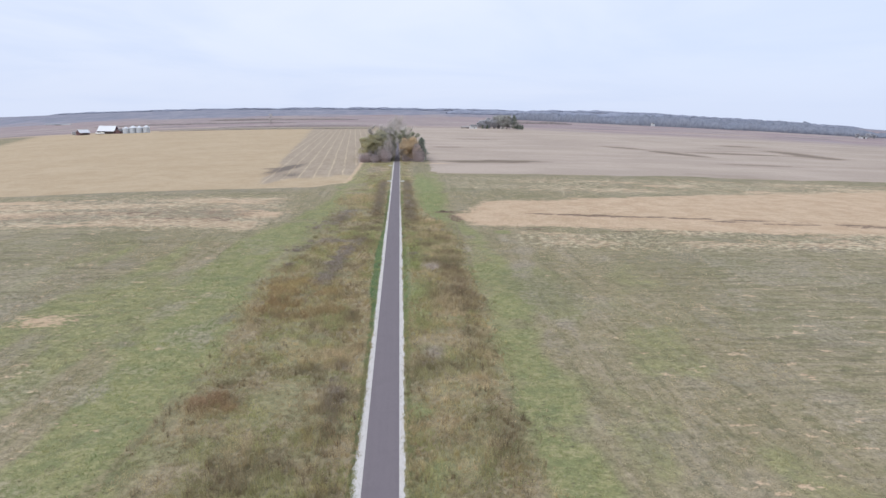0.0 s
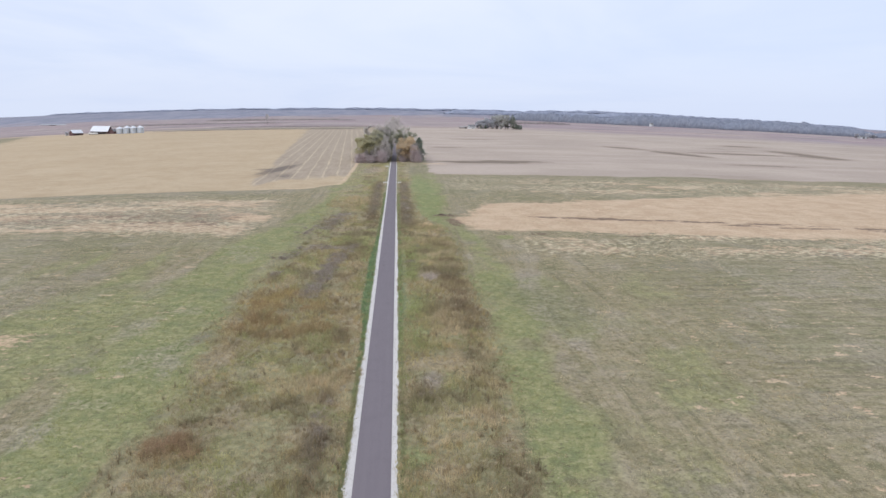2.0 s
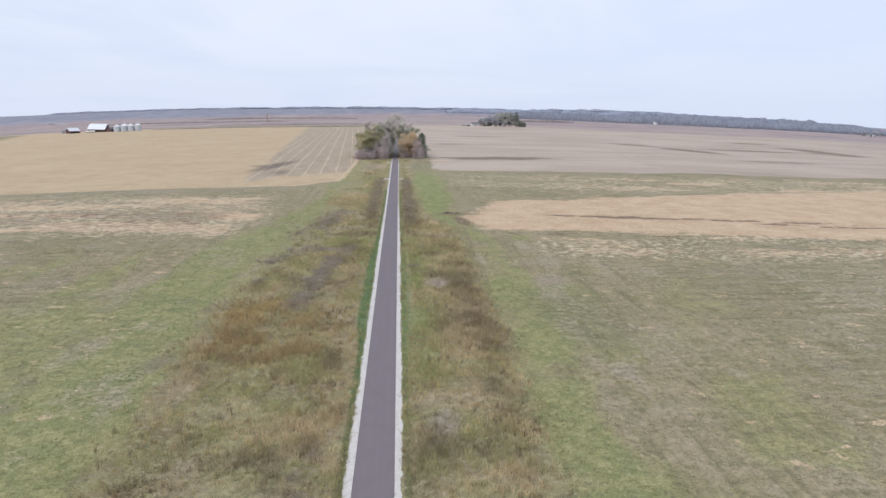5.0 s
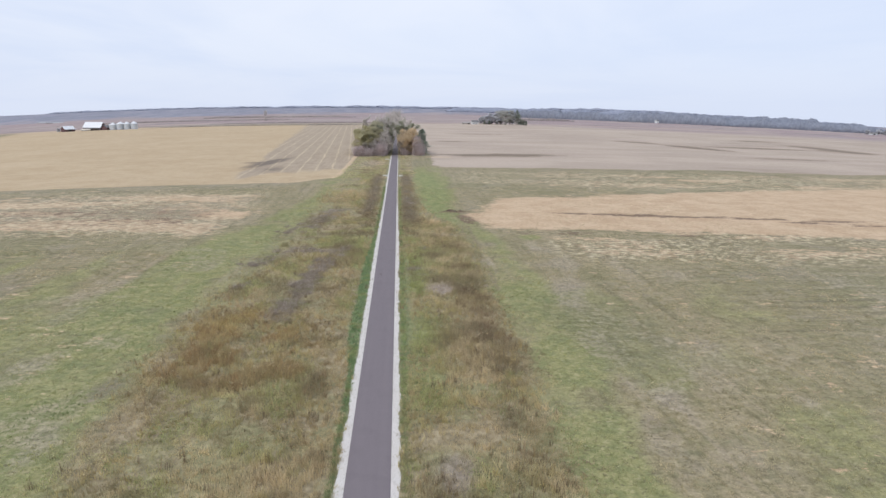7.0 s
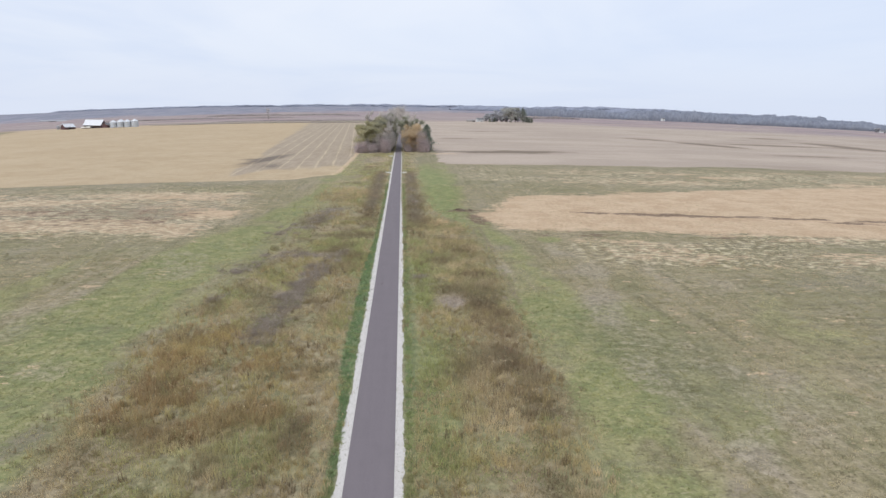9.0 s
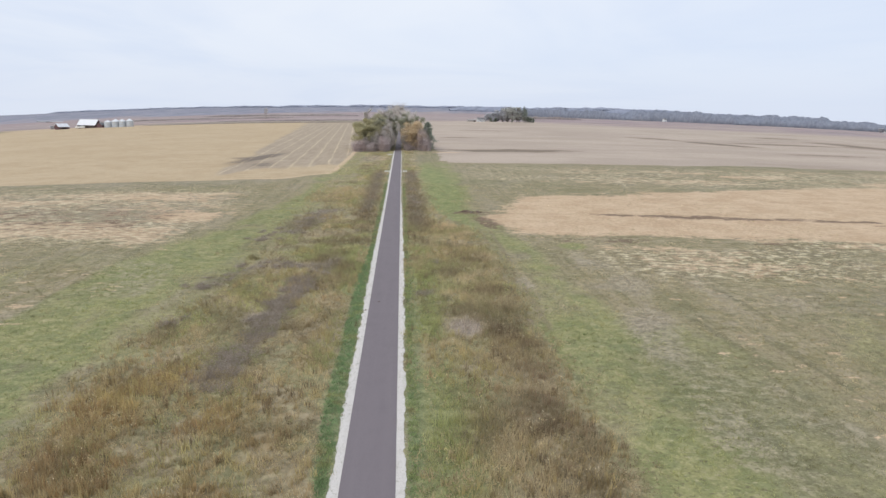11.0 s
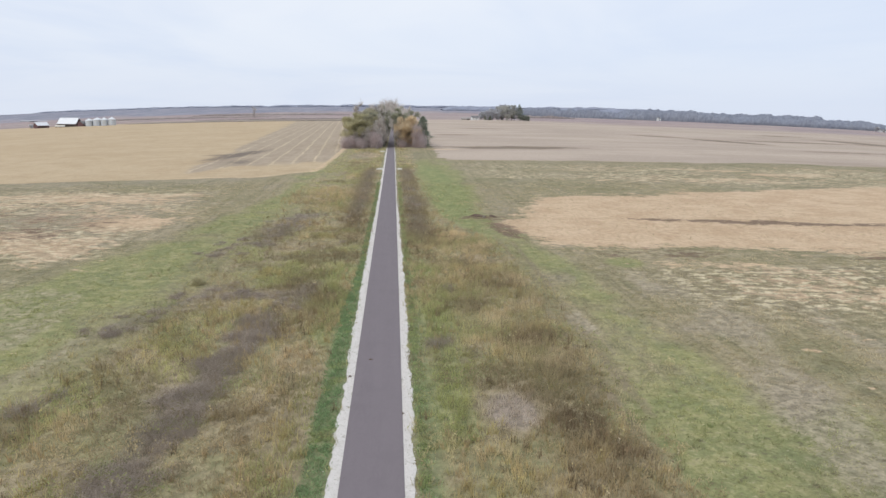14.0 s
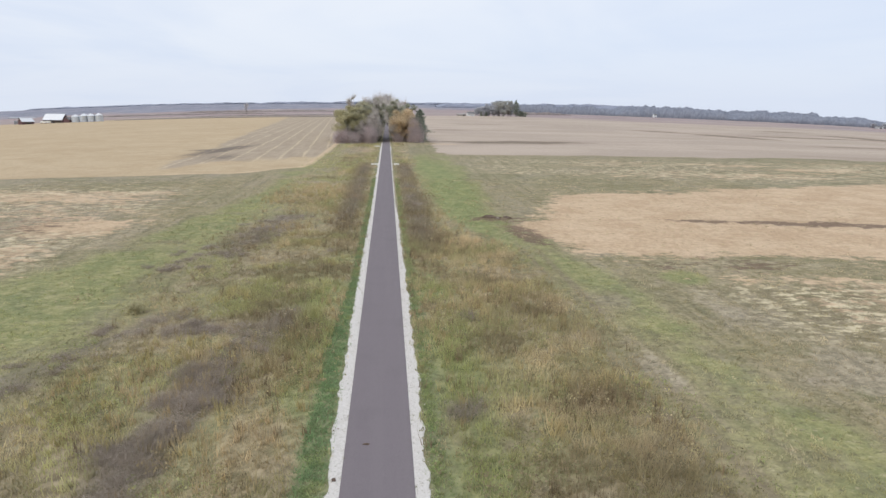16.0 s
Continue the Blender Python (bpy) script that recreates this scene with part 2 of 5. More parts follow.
def covers(x, y):
    """What grows or lies where, each from 0 to 1."""
    wob = 3.0 * (vnoise(x, y, 14, 21, 3) - 0.5)
    far = smooth(y, 420, 700)
    m = {}
    # left stubble field, with its rounded near corner
    near_edge = 273 + 0.12 * (x + 35) + 12 * smooth(x, -36, -24)
    side = -21.0 - 3.0 * smooth(-y, -300, -275)
    inside = np.minimum(y - near_edge, (side - x) * 1.0)
    m["stubble"] = smooth(inside + 0.4 * wob, -1.2, 1.2) * (1 - smooth(y + 0.1 * x, 1005, 1035)) * (1 - smooth(-x - 0.4 * (y - 500), 330, 380))
    m["rim"] = smooth(inside, -1.6, -0.2) * (1 - smooth(inside, 0.5, 2.0)) * (1 - smooth(y, 420, 520)) * smooth(x, -75, -45) + blot(x, y, 25, 391, 9, 2.6)
    # darker worked strip with pale rows
    strip_edge = -66 - 0.105 * (y - 350)
    strip = smooth(x - strip_edge + 5 * (vnoise(x, y, 22, 33, 2) - 0.5), -3, 3) * m["stubble"]
    fray = (y - 300 - 0.9 * (x + 40)) + 60 * (vnoise(x, y * 0.5, 16, 35, 3) - 0.5)
    m["strip"] = strip * smooth(fray, -18, 22)
    m["tilth"] = np.clip(1.1 * np.exp(-(((x + 60) / 7) ** 2 + ((y - 356 - 3.0 * (x + 60)) / 22) ** 2)) + 0.6 * np.exp(-(((x + 70) / 5) ** 2 + ((y - 356) / 6) ** 2)) + 0.6 * np.exp(-(((x + 52) / 7) ** 2 + ((y - 322) / 16) ** 2)), 0, 1)
    # pale strawy ground: how likely it lies there
    tip = np.minimum(x - 17.5 - np.where(y > 203, 0.48 * (y - 203), 0.26 * (203 - y)), 200.0) + 8 * (vnoise(x * 0.35, y, 9, 41, 3) - 0.5)
    low = y - (185.5 - 0.16 * np.clip(x - 26, 0, 60)) + 6 * (vnoise(x * 0.3, y, 8, 43, 3) - 0.5) + 3.5 * (vnoise(x * 0.45, y, 2.6, 44, 2) - 0.5)
    high = (234 + 0.28 * np.clip(x - 35, 0, 400)) - y + 10 * (vnoise(x * 0.15, y, 9, 45, 3) - 0.5) + 5 * (vnoise(x * 0.35, y, 3.0, 46, 2) - 0.5)
    main = np.clip(0.5 + np.minimum(np.minimum(tip, low), high) / 9.0, 0, 1)
    right = smooth(x, 22, 40)
    streak = vnoise(x * 0.22, y, 7, 47, 4)
    band_near = smooth(y, 146, 160) * (1 - smooth(y, 172, 186)) * right * (0.12 + 0.42 * smooth(vnoise(x * 0.5, y, 8, 46, 3), 0.44, 0.62))
    band_far = smooth(y + 0.1 * np.minimum(x, 90) - 9, 250, 264) * (1 - smooth(y, 300, 330)) * smooth(x, 10, 30) * (0.06 + 0.30 * smooth(x, 45, 120) + 0.32 * smooth(streak, 0.48, 0.64))
    left_band = smooth(y, 170, 186) * (1 - smooth(y, 236, 250)) * smooth(-x + 8 * (vnoise(x, y, 9, 48, 3) - 0.5), 28, 42) * (0.46 + 0.40 * smooth(streak, 0.34, 0.58))
    open_field = 0.22 * smooth(np.abs(x), 24, 34) * (1 - smooth(y, 250, 300))
    scrap = 0.62 * np.exp(-(((x + 52) / 9.0) ** 2 + ((y - 108) / 5.0) ** 2))
    m["straw"] = np.clip(np.maximum.reduce([main, band_near, band_far, left_band, open_field, scrap]), 0, 1) + 0.5 * smooth(main, 0.72, 1.0)
    m["chips"] = np.clip(smooth(y, 148, 158) * (1 - smooth(y, 178, 190)) * smooth(x, 24, 36) + 0.9 * smooth(y, 246, 262) * (1 - smooth(y, 300, 330)) * smooth(x, 14, 34) + 0.9 * smooth(y, 172, 184) * (1 - smooth(y, 240, 258)) * smooth(-x, 30, 42), 0, 1) * (1 - smooth(main, 0.6, 0.9)) * smooth(vnoise(x * 0.4, y, 11, 49, 2), 0.25, 0.5)
    # dark earthy streaks
    line = np.exp(-((y - (206 - 0.16 * (x - 47)) + 4.5 * (vnoise(x * 0.6, y, 5, 52, 4) - 0.5)) / 1.3) ** 2) * smooth(x, 36, 48) * smooth(vnoise(x, y, 6, 51, 3), 0.30, 0.50) + 0.8 * np.exp(-((y - (196 - 0.10 * (x - 60)) + 5.0 * (vnoise(x * 0.6, y, 6, 54, 3) - 0.5)) / 1.1) ** 2) * smooth(x, 70, 84) * smooth(vnoise(x, y, 9, 56, 2), 0.50, 0.62)
    fringe = np.exp(-((low + 3.0) / 2.2) ** 2) * smooth(x, 22, 28) * (1 - 0.6 * smooth(x, 55, 80)) * smooth(vnoise(x * 0.4, y, 5, 53, 3), 0.34, 0.6)
    brown_left = smooth(y, 188, 196) * (1 - smooth(y, 212, 222)) * smooth(-x, 38, 48) * smooth(vnoise(x * 0.3, y, 8, 55, 3), 0.44, 0.58)
    hole = 1.2 * np.exp(-(((x - 16.2) / 3.2) ** 2 + ((y - 208.5) / 2.4) ** 2)) + 1.2 * blot(x, y, 18.2, 197, 2.0, 6.5, -0.15)
    m["earth"] = np.clip(1.25 * line + 0.5 * fringe + 0.35 * brown_left + 1.0 * hole, 0, 1)
    # bare pale field right of the grove
    m["bare"] = smooth(np.minimum(y - 334 + 15 * (vnoise(x * 0.3, y, 9, 57, 4) - 0.5), (x - 19.5 + 7 * (vnoise(x, y, 8, 59, 3) - 0.5)) * 1.2), -2.5, 2.5)
    m["lane"] = smooth(y, 1032, 1040) * (1 - smooth(y, 1062, 1070)) * (1 - smooth(np.abs(x + 330), 290, 330)) + 0.8 * np.exp(-((y - 1195) / 9) ** 2) * smooth(vnoise(x, y, 200, 58, 1), 0.35, 0.6)
    m["drift"] = np.clip(1.35 * np.exp(-(((x - 58) / 38) ** 2 + ((y - 411 + 20 * (vnoise(x * 0.4, y, 9, 60, 3) - 0.5)) / 9.0) ** 2)) + blot(x, y, 20, 399, 5, 3) + 1.1 * blot(x, y, 241, 532, 12, 38, -0.3) + 1.1 * blot(x, y, 396, 607, 15, 60, 0.12)
                         + 0.7 * blot(x, y, 384, 540, 12, 20, 0.4) + 1.0 * blot(x, y, 398, 713, 26, 18) + 1.0 * blot(x, y, 218, 603, 13, 22, -0.55) + 0.7 * blot(x, y, 44, 559, 20, 10) + 0.6 * blot(x, y, 86, 718, 44, 16)
                         + 0.9 * blot(x, y, 310, 560, 60, 14, 0.2) + 0.6 * blot(x, y, 255, 432, 40, 10) + 0.5 * blot(x, y, 330, 640, 30, 14), 0, 1)
    m["bare"] *= 1 - smooth(y + 0.3 * np.maximum(x - 250, 0), 1090, 1180)
    # lush green strips
    cl = -27.5 - 4.0 * smooth(y, 90, 130) + 11.5 * smooth(y, 150, 238) + 0.7 * wob
    wl = 6.0 + 2.0 * smooth(-y, -125, -85) - 1.0 * smooth(y, 190, 250)
    lush_l = (1 - smooth(np.abs(x - cl) + 7 * (vnoise(x, y * 0.6, 9, 64, 3) - 0.5), wl * 0.1, wl * 1.3)) * (1 - smooth(y, 315, 350))
    cr = 18.4 + 1.6 * smooth(y, 100, 130) + 0.8 * smooth(y, 130, 150) - 7.2 * smooth(y, 168, 215) + 1.0 * smooth(y, 240, 300) + 0.6 * wob
    wr = 4.0 + 3.0 * smooth(y, 190, 240)
    lush_r = (1 - smooth(np.abs(x - cr) + 6 * (vnoise(x, y * 0.6, 8, 66, 3) - 0.5), wr * 0.1, wr * 1.35)) * (1 - smooth(y, 310, 345))
    m["lush"] = np.clip(0.9 * np.exp(-(((x - 29.3) / 2.2) ** 2 + ((y - 176) / 2.5) ** 2) ** 2) + 1.0 * np.exp(-(((x - 12.0) / 5.5) ** 2 + ((y - 258) / 46) ** 2) ** 2) + np.maximum(lush_l, lush_r) * (0.30 + 0.70 * smooth(vnoise(x, y, 8, 61, 3), 0.30, 0.60)) + 0.42 * smooth(x, 20, 26) * (1 - smooth(x, 42, 60)) * (1 - smooth(y, 150, 170)) * smooth(vnoise(x, y * 0.7, 13, 67, 3), 0.5, 0.66) + 0.34 * np.exp(-((x - 15.5) / 3.0) ** 2) * (1 - smooth(y, 190, 230)) * smooth(vnoise(x, y, 6, 69, 3), 0.25, 0.5) + 0.38 * np.exp(-((x + 23.5 - 0.03 * (y - 120)) / 4.5) ** 2) * (1 - smooth(y, 220, 260)) * smooth(vnoise(x, y, 8, 68, 3), 0.25, 0.5) + 0.50 * smooth(-x, 20, 26) * (1 - smooth(-x, 60, 75)) * (1 - smooth(y, 150, 185)) * smooth(vnoise(x, y * 0.16, 6, 63, 3), 0.42, 0.62), 0, 1)
    verge = np.exp(-((x - 4.6) / 2.2) ** 2) * smooth(y, 55, 70) * (1 - smooth(y, 190, 215)) + np.exp(-((x + 5.0) / 2.2) ** 2) * smooth(y, 140, 150) * (1 - smooth(y, 178, 200))
    m["olive"] = np.clip(blot(x, y, 29, 121, 7, 14, 0.1) + 0.8 * blot(x, y, 24, 128, 3.5, 8) + 0.6 * blot(x, y, 33, 146, 4, 6), 0, 1)
    m["fresh"] = np.clip(blot(x, y, 13.0, 236, 4.5, 48, 0.03) + 0.7 * blot(x, y, 11.0, 290, 4.0, 22), 0, 1)
    m["verge"] = np.clip(verge * smooth(vnoise(x, y, 7, 65, 3), 0.32, 0.6), 0, 1)
    wide = smooth(y, 108, 124) * (1 - 0.9 * smooth(y, 154, 174))
    m["margin"] = (1 - smooth(np.abs(np.abs(x) - 2.55 - 0.45 * wide), 0.20 + 0.40 * wide, 0.65 + 0.50 * wide + 0.25 * wob)) * (1 - smooth(y, 390, 420)) * np.where(x < 0, 1.0, 0.62) * (0.40 + 0.60 * smooth(y, 90, 120)) * (1 - 0.35 * smooth(y, 150, 220))
    # rank weeds on the old rail bed
    left_edge = -21.5 - 1.6 * np.exp(-((y - 119) / 12.0) ** 2) + 2.0 * smooth(y, 120, 170) + 1.2 * wob - 0.5 * smooth(y, 240, 300)
    right_edge = 14.2 + 1.6 * smooth(y, 80, 105) - 0.4 * smooth(y, 120, 160) - 7.5 * smooth(y, 175, 225) + 0.7 * wob
    m["weeds"] = smooth(x, left_edge - 3.5, left_edge + 3.5) * (1 - smooth(x, right_edge - 2.5, right_edge + 2.5)) * (1 - smooth(y, 440, 520)) * (1 - m["margin"] * 0.8)
    herb = vnoise(x, y, 6, 81, 3)
    m["brown"] = np.clip(np.exp(-((x - 12.7) / 3.0) ** 2) * (1 - 0.6 * blot(x, y, 12, 87, 6, 11)) * (0.55 + 0.45 * smooth(y, 98, 112)) * (1 - smooth(y, 160, 180)) * smooth(herb, 0.26, 0.52) * (0.4 + 0.6 * smooth(vnoise(x, y, 3.0, 87, 2), 0.3, 0.55))
                         + 0.9 * np.exp(-((x + 5.8) / 1.6) ** 2) * smooth(y, 60, 80) * (1 - smooth(y, 108, 125)) * smooth(herb, 0.35, 0.6)
                         + 0.8 * np.exp(-(((x - 5.0) / 1.5) ** 2 + ((y - 89) / 2.5) ** 2))
                         + 1.5 * np.exp(-((x - 4.9 - 0.5 * wob / 3) / 2.1) ** 2) * smooth(y, 175, 205) * (1 - smooth(y, 280, 305))
                         + 1.25 * np.exp(-((x + 5.7 - 0.5 * wob / 3) / 2.1) ** 2) * smooth(y, 185, 220) * (1 - smooth(y, 285, 305))
                         + 0.7 * np.exp(-(((x + 14) / 4.0) ** 2 + ((y - 66) / 6.0) ** 2)) * smooth(herb, 0.4, 0.6)
                         + 0.8 * np.exp(-((x + 24.8 - 0.10 * (y - 60)) / 0.9) ** 2) * smooth(y, 35, 45) * (1 - smooth(y, 76, 84))
                         + 0.7 * blot(x, y, -6.6, 161, 2.2, 8) + 0.9 * blot(x, y, -20.4, 140.5, 2.3, 5.5, 0.1) * smooth(herb, 0.25, 0.45), 0, 1)
    rut = np.minimum(np.abs(x - 15.3 - 0.015 * (y - 150) + 0.4 * wob / 3), np.abs(x - 17.1 - 0.02 * (y - 150) + 0.4 * wob / 3))
    m["rut"] = (1 - smooth(rut, 0.1, 0.55)) * smooth(y, 120, 140) * (1 - smooth(y, 185, 200)) * smooth(vnoise(x, y, 9, 83, 2), 0.22, 0.45)
    m["ash"] = np.clip(0.55 * blot(x, y, -11, 345, 7, 34) * smooth(vnoise(x, y, 12, 86, 3), 0.3, 0.55) + 0.4 * blot(x, y, 9, 350, 6, 30) + np.exp(-((((x - 8.2) / 2.0) ** 2 + ((y - 139.6) / 2.5) ** 2) ** 2))
                       + 0.8 * np.exp(-((((x - 6.2) / 1.7) ** 2 + ((y - 93) / 3.0) ** 2) ** 2))
                       + 0.25 * np.exp(-((x - 26.5 + 1.0 * wob) / 3.2) ** 2) * smooth(y, 60, 80) * (1 - smooth(y, 165, 180)) * smooth(vnoise(x, y * 0.5, 8, 85, 3), 0.42, 0.62), 0, 1)
    m["rust"] = np.clip((blot(x, y, -16.5, 119, 7.4, 12.5, 0.06) + 0.75 * blot(x, y, -11, 113, 6.5, 8)) * smooth(vnoise(x, y, 3.2, 71, 3), 0.36, 0.58) * 1.25
                        + np.exp(-(((x + 19.0) / 3.2) ** 2 + ((y - 79.5) / 3.0) ** 2)), 0, 1)
    m["brush"] = np.clip(1.1 * band(x + 1.6 * (vnoise(x, y, 4, 72, 2) - 0.5), y, BRUSH_LINE, 1.25) + (0.8 * band(x, y, BRUSH_EDGE, 1.7) + 0.8 * band(x, y, BRUSH_TOP, 2.4)) * smooth(vnoise(x, y, 5, 73, 2), 0.34, 0.56)
                         + 0.9 * blot(x, y, -13.2, 164, 2.4, 1.3) + 0.6 * np.exp(-((x + 17 - 0.08 * (y - 190)) / 3.6) ** 2) * smooth(y, 165, 180) * (1 - smooth(y, 214, 235)) * smooth(vnoise(x, y * 0.6, 9, 73, 3), 0.42, 0.60)
                         + 0.7 * blot(x, y, -25.0, 108.5, 1.8, 3.2, 0.1) + 0.5 * blot(x, y, -24.6, 121, 1.6, 2.4) + 0.6 * blot(x, y, -36, 97.8, 2.2, 1.8) + 0.5 * blot(x, y, 24, 99, 2.0, 2.0)
                         + 0.8 * blot(x, y, 4.6, 150.6, 1.2, 1.3) + 0.7 * blot(x, y, -5.4, 80, 1.2, 5.5)
                         + 0.75 * np.exp(-((np.abs(x + 0.3) - 5.0) / 1.8) ** 2) * smooth(y, 180, 205) * (1 - smooth(y, 282, 302)) * smooth(vnoise(x, y, 11, 75, 2), 0.28, 0.52), 0, 1)
    # grey-tan dead thatch in the open grass
    m["thatch"] = np.clip(blot(x, y, 30.5, 154, 3.4, 5.5, 0.1) + 0.8 * blot(x, y, 17.2, 155, 1.3, 3.5) + 0.9 * blot(x, y, 27.5, 139, 2.6, 8.0, 0.25) + 0.3 * blot(x, y, 24.5, 118, 2.2, 5.0) + 0.7 * blot(x, y, 29, 164, 3.0, 3.0)
                          + 0.7 * blot(x, y, 27, 104, 2.2, 3.0) + 0.7 * blot(x, y, -25.5, 98, 1.6, 4.0, 0.1) + 0.6 * blot(x, y, -23.5, 152, 1.4, 9.0, 0.15) + 0.6 * blot(x, y, -35, 112, 3.0, 6.0, 0.2) + 0.6 * blot(x, y, -33, 82, 1.5, 3.0)
                          + 0.6 * smooth(y, 178, 190) * (1 - smooth(y, 236, 250)) * smooth(-x, 30, 42) + 0.45 * smooth(y, 246, 256) * (1 - smooth(y, 270, 280)) * smooth(-x, 30, 44) + 0.45 * smooth(vnoise(x, y * 0.7, 10, 76, 3), 0.56, 0.68) * smooth(np.abs(x), 20, 27) * (1 - smooth(y, 165, 185)), 0, 1)
    m["along"] = 1 - smooth(np.abs(x + 2), 38, 56) * 0.9
    # where the ridge takes its painted blue haze, growing with distance
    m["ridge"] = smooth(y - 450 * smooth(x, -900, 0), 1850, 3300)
    m["pale"] = np.clip(np.exp(-((x + 6.3) / 2.0) ** 2) * smooth(y, 112, 122) * (1 - smooth(y, 148, 158)) + np.exp(-((x - 9.5) / 3.6) ** 2) * smooth(y, 158, 168) * (1 - smooth(y, 190, 205))
                        + 1.1 * np.exp(-(((x + 12) / 5.5) ** 2 + ((y - 238) / 16) ** 2))
                        + np.exp(-((x + 8) / 5.0) ** 2) * smooth(y, 300, 315) * (1 - smooth(y, 350, 375)), 0, 1) * smooth(vnoise(x, y, 6, 89, 3), 0.3, 0.6)
    # where the ground gives way to the far, haze-tinted colours
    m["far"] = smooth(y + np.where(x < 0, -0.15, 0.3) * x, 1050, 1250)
    return m


def build_ground():
    gx, gy = np.meshgrid(XS, YS)
    x, y = gx.ravel(), gy.ravel()
    z = land(x, y)
    nx, ny = len(XS), len(YS)
    i = (np.arange(ny - 1)[:, None] * nx + np.arange(nx - 1)[None, :]).ravel()
    faces = np.stack([i, i + 1, i + nx + 1, i + nx], 1)
    me = bpy.data.meshes.new("ground")
    me.from_pydata(np.stack([x, y, z], 1).tolist(), [], faces.tolist())
    me.polygons.foreach_set("use_smooth", [True] * len(me.polygons))
    for name, v in covers(x, y).items():
        a = me.attributes.new("cover_" + name, "FLOAT", "POINT")
        a.data.foreach_set("value", np.ascontiguousarray(v, dtype=np.float32))
    me.materials.append(ground_material())
    return tagged(new("ground", me), "flat autumn farmland with dry weeds, stubble and grass", "ground", kind="structure")


def ground_material():
    k = Nodes("autumn_ground")
    grain = k.noise(4.5, 3, rough=0.7)
    tuft = k.noise(1.25, 4, rough=0.72)
    clump = k.noise(0.46, 5, (0.8, 1.0, 1.0), rough=0.68)
    patch = k.noise(0.125, 6, rough=0.66)
    broad = k.noise(0.022, 4)
    rows = k.noise(0.42, 4, (0.16, 1.0, 1.0), rough=0.65)
    lanes = k.noise(0.65, 4, (1.0, 0.05, 1.0), rough=0.65)
    fleck = k.noise(0.85, 5, (0.55, 1.0, 1.0), rough=0.72)
    blotch = k.noise(0.30, 4, (0.55, 1.0, 1.0), rough=0.65)
    both = lambda a, b, f=0.5: k.math("ADD", k.math("MULTIPLY", a, f), k.math("MULTIPLY", b, 1.0 - f))
    some = lambda v, lo, hi, f: k.math("MULTIPLY", k.span(v, lo, hi), f)
    mottle = both(clump, patch, 0.55)

    def cover(name, soft=0.5, lying=False):
        a = k.attribute("cover_" + name).outputs["Fac"]
        wild = both(fleck, blotch, 0.6) if lying else both(both(tuft, clump, 0.5), patch, 0.7)
        v = k.math("ADD", a, k.math("MULTIPLY", k.math("SUBTRACT", wild, 0.5), soft * 2.6))
        return k.math("MULTIPLY", k.span(v, 0.22, 0.78), k.span(a, 0.0, 0.15))

    # straw lies in flecks and drifts
    heap = both(fleck, blotch, 0.58)
    strewn = k.span(k.math("ADD", k.attribute("cover_straw").outputs["Fac"], k.math("MULTIPLY", k.math("SUBTRACT", heap, 0.5), 3.2)), 0.46, 0.57)

    # rows lie across the trail in the open fields and along it near the rail bed
    grain_way = k.attribute("cover_along").outputs["Fac"]
    open_land = k.math("SUBTRACT", 1.0, grain_way)
    lie = k.math("ADD", k.math("MULTIPLY", lanes, grain_way), k.math("MULTIPLY", rows, open_land))
    c = k.mix(k.span(both(mottle, lie, 0.6), 0.41, 0.59), OLIVE, OLIVE_DRY)
    c = k.mix(some(broad, 0.45, 0.65, 0.4), c, (0.178, 0.180, 0.092))
    c = k.mix(some(clump, 0.54, 0.66, 0.4), c, (0.335, 0.285, 0.205))
    c = k.mix(some(clump, 0.46, 0.35, 0.45), c, (0.165, 0.168, 0.092))
    c = k.mix(some(lie, 0.55, 0.68, 0.48), c, (0.31, 0.262, 0.19))
    c = k.mix(some(lie, 0.46, 0.34, 0.45), c, (0.150, 0.140, 0.092))
    litter = k.math("ADD", k.math("MULTIPLY", fleck, open_land), k.math("MULTIPLY", k.noise(1.2, 5, (1.0, 0.5, 1.0), rough=0.72), grain_way))
    c = k.mix(some(litter, 0.55, 0.68, 0.42), c, (0.41, 0.345, 0.245))
    c = k.mix(some(litter, 0.45, 0.33, 0.4), c, (0.142, 0.122, 0.074))
    # old drill rows across the open fields
    drill = k.noise(0.7, 4, (0.06, 1.0, 1.0), rough=0.65)
    c = k.mix(k.math("MULTIPLY", some(drill, 0.48, 0.36, 0.55), open_land), c, (0.150, 0.132, 0.092))
    c = k.mix(k.math("MULTIPLY", some(drill, 0.54, 0.66, 0.5), open_land), c, (0.31, 0.285, 0.175))
    # greyer worn ground and dead thatch
    dead = k.mix(k.span(tuft, 0.36, 0.64), (0.245, 0.213, 0.162), (0.36, 0.31, 0.235))
    worn = k.noise(0.11, 4, (1.0, 0.6, 1.0), rough=0.66)
    c = k.mix(some(worn, 0.50, 0.66, 0.4), c, dead)
    # living grass: three greens in tufts, thin where the dead blades show
    green = k.mix(k.span(clump, 0.42, 0.58), LUSH, LUSH_YELLOW)
    green = k.mix(some(patch, 0.48, 0.38, 0.45), green, (0.145, 0.178, 0.082))
    green = k.mix(some(both(tuft, clump, 0.6), 0.50, 0.63, 0.55), green, (0.325, 0.290, 0.165))
    alive = k.attribute("cover_lush").outputs["Fac"]
    living = k.math("MULTIPLY", k.span(k.math("ADD", alive, k.math("MULTIPLY", k.math("SUBTRACT", both(mottle, tuft, 0.75), 0.5), 2.6)), 0.06, 0.66), k.span(alive, 0.0, 0.25))
    c = k.mix(k.math("MULTIPLY", living, 0.82), c, green)
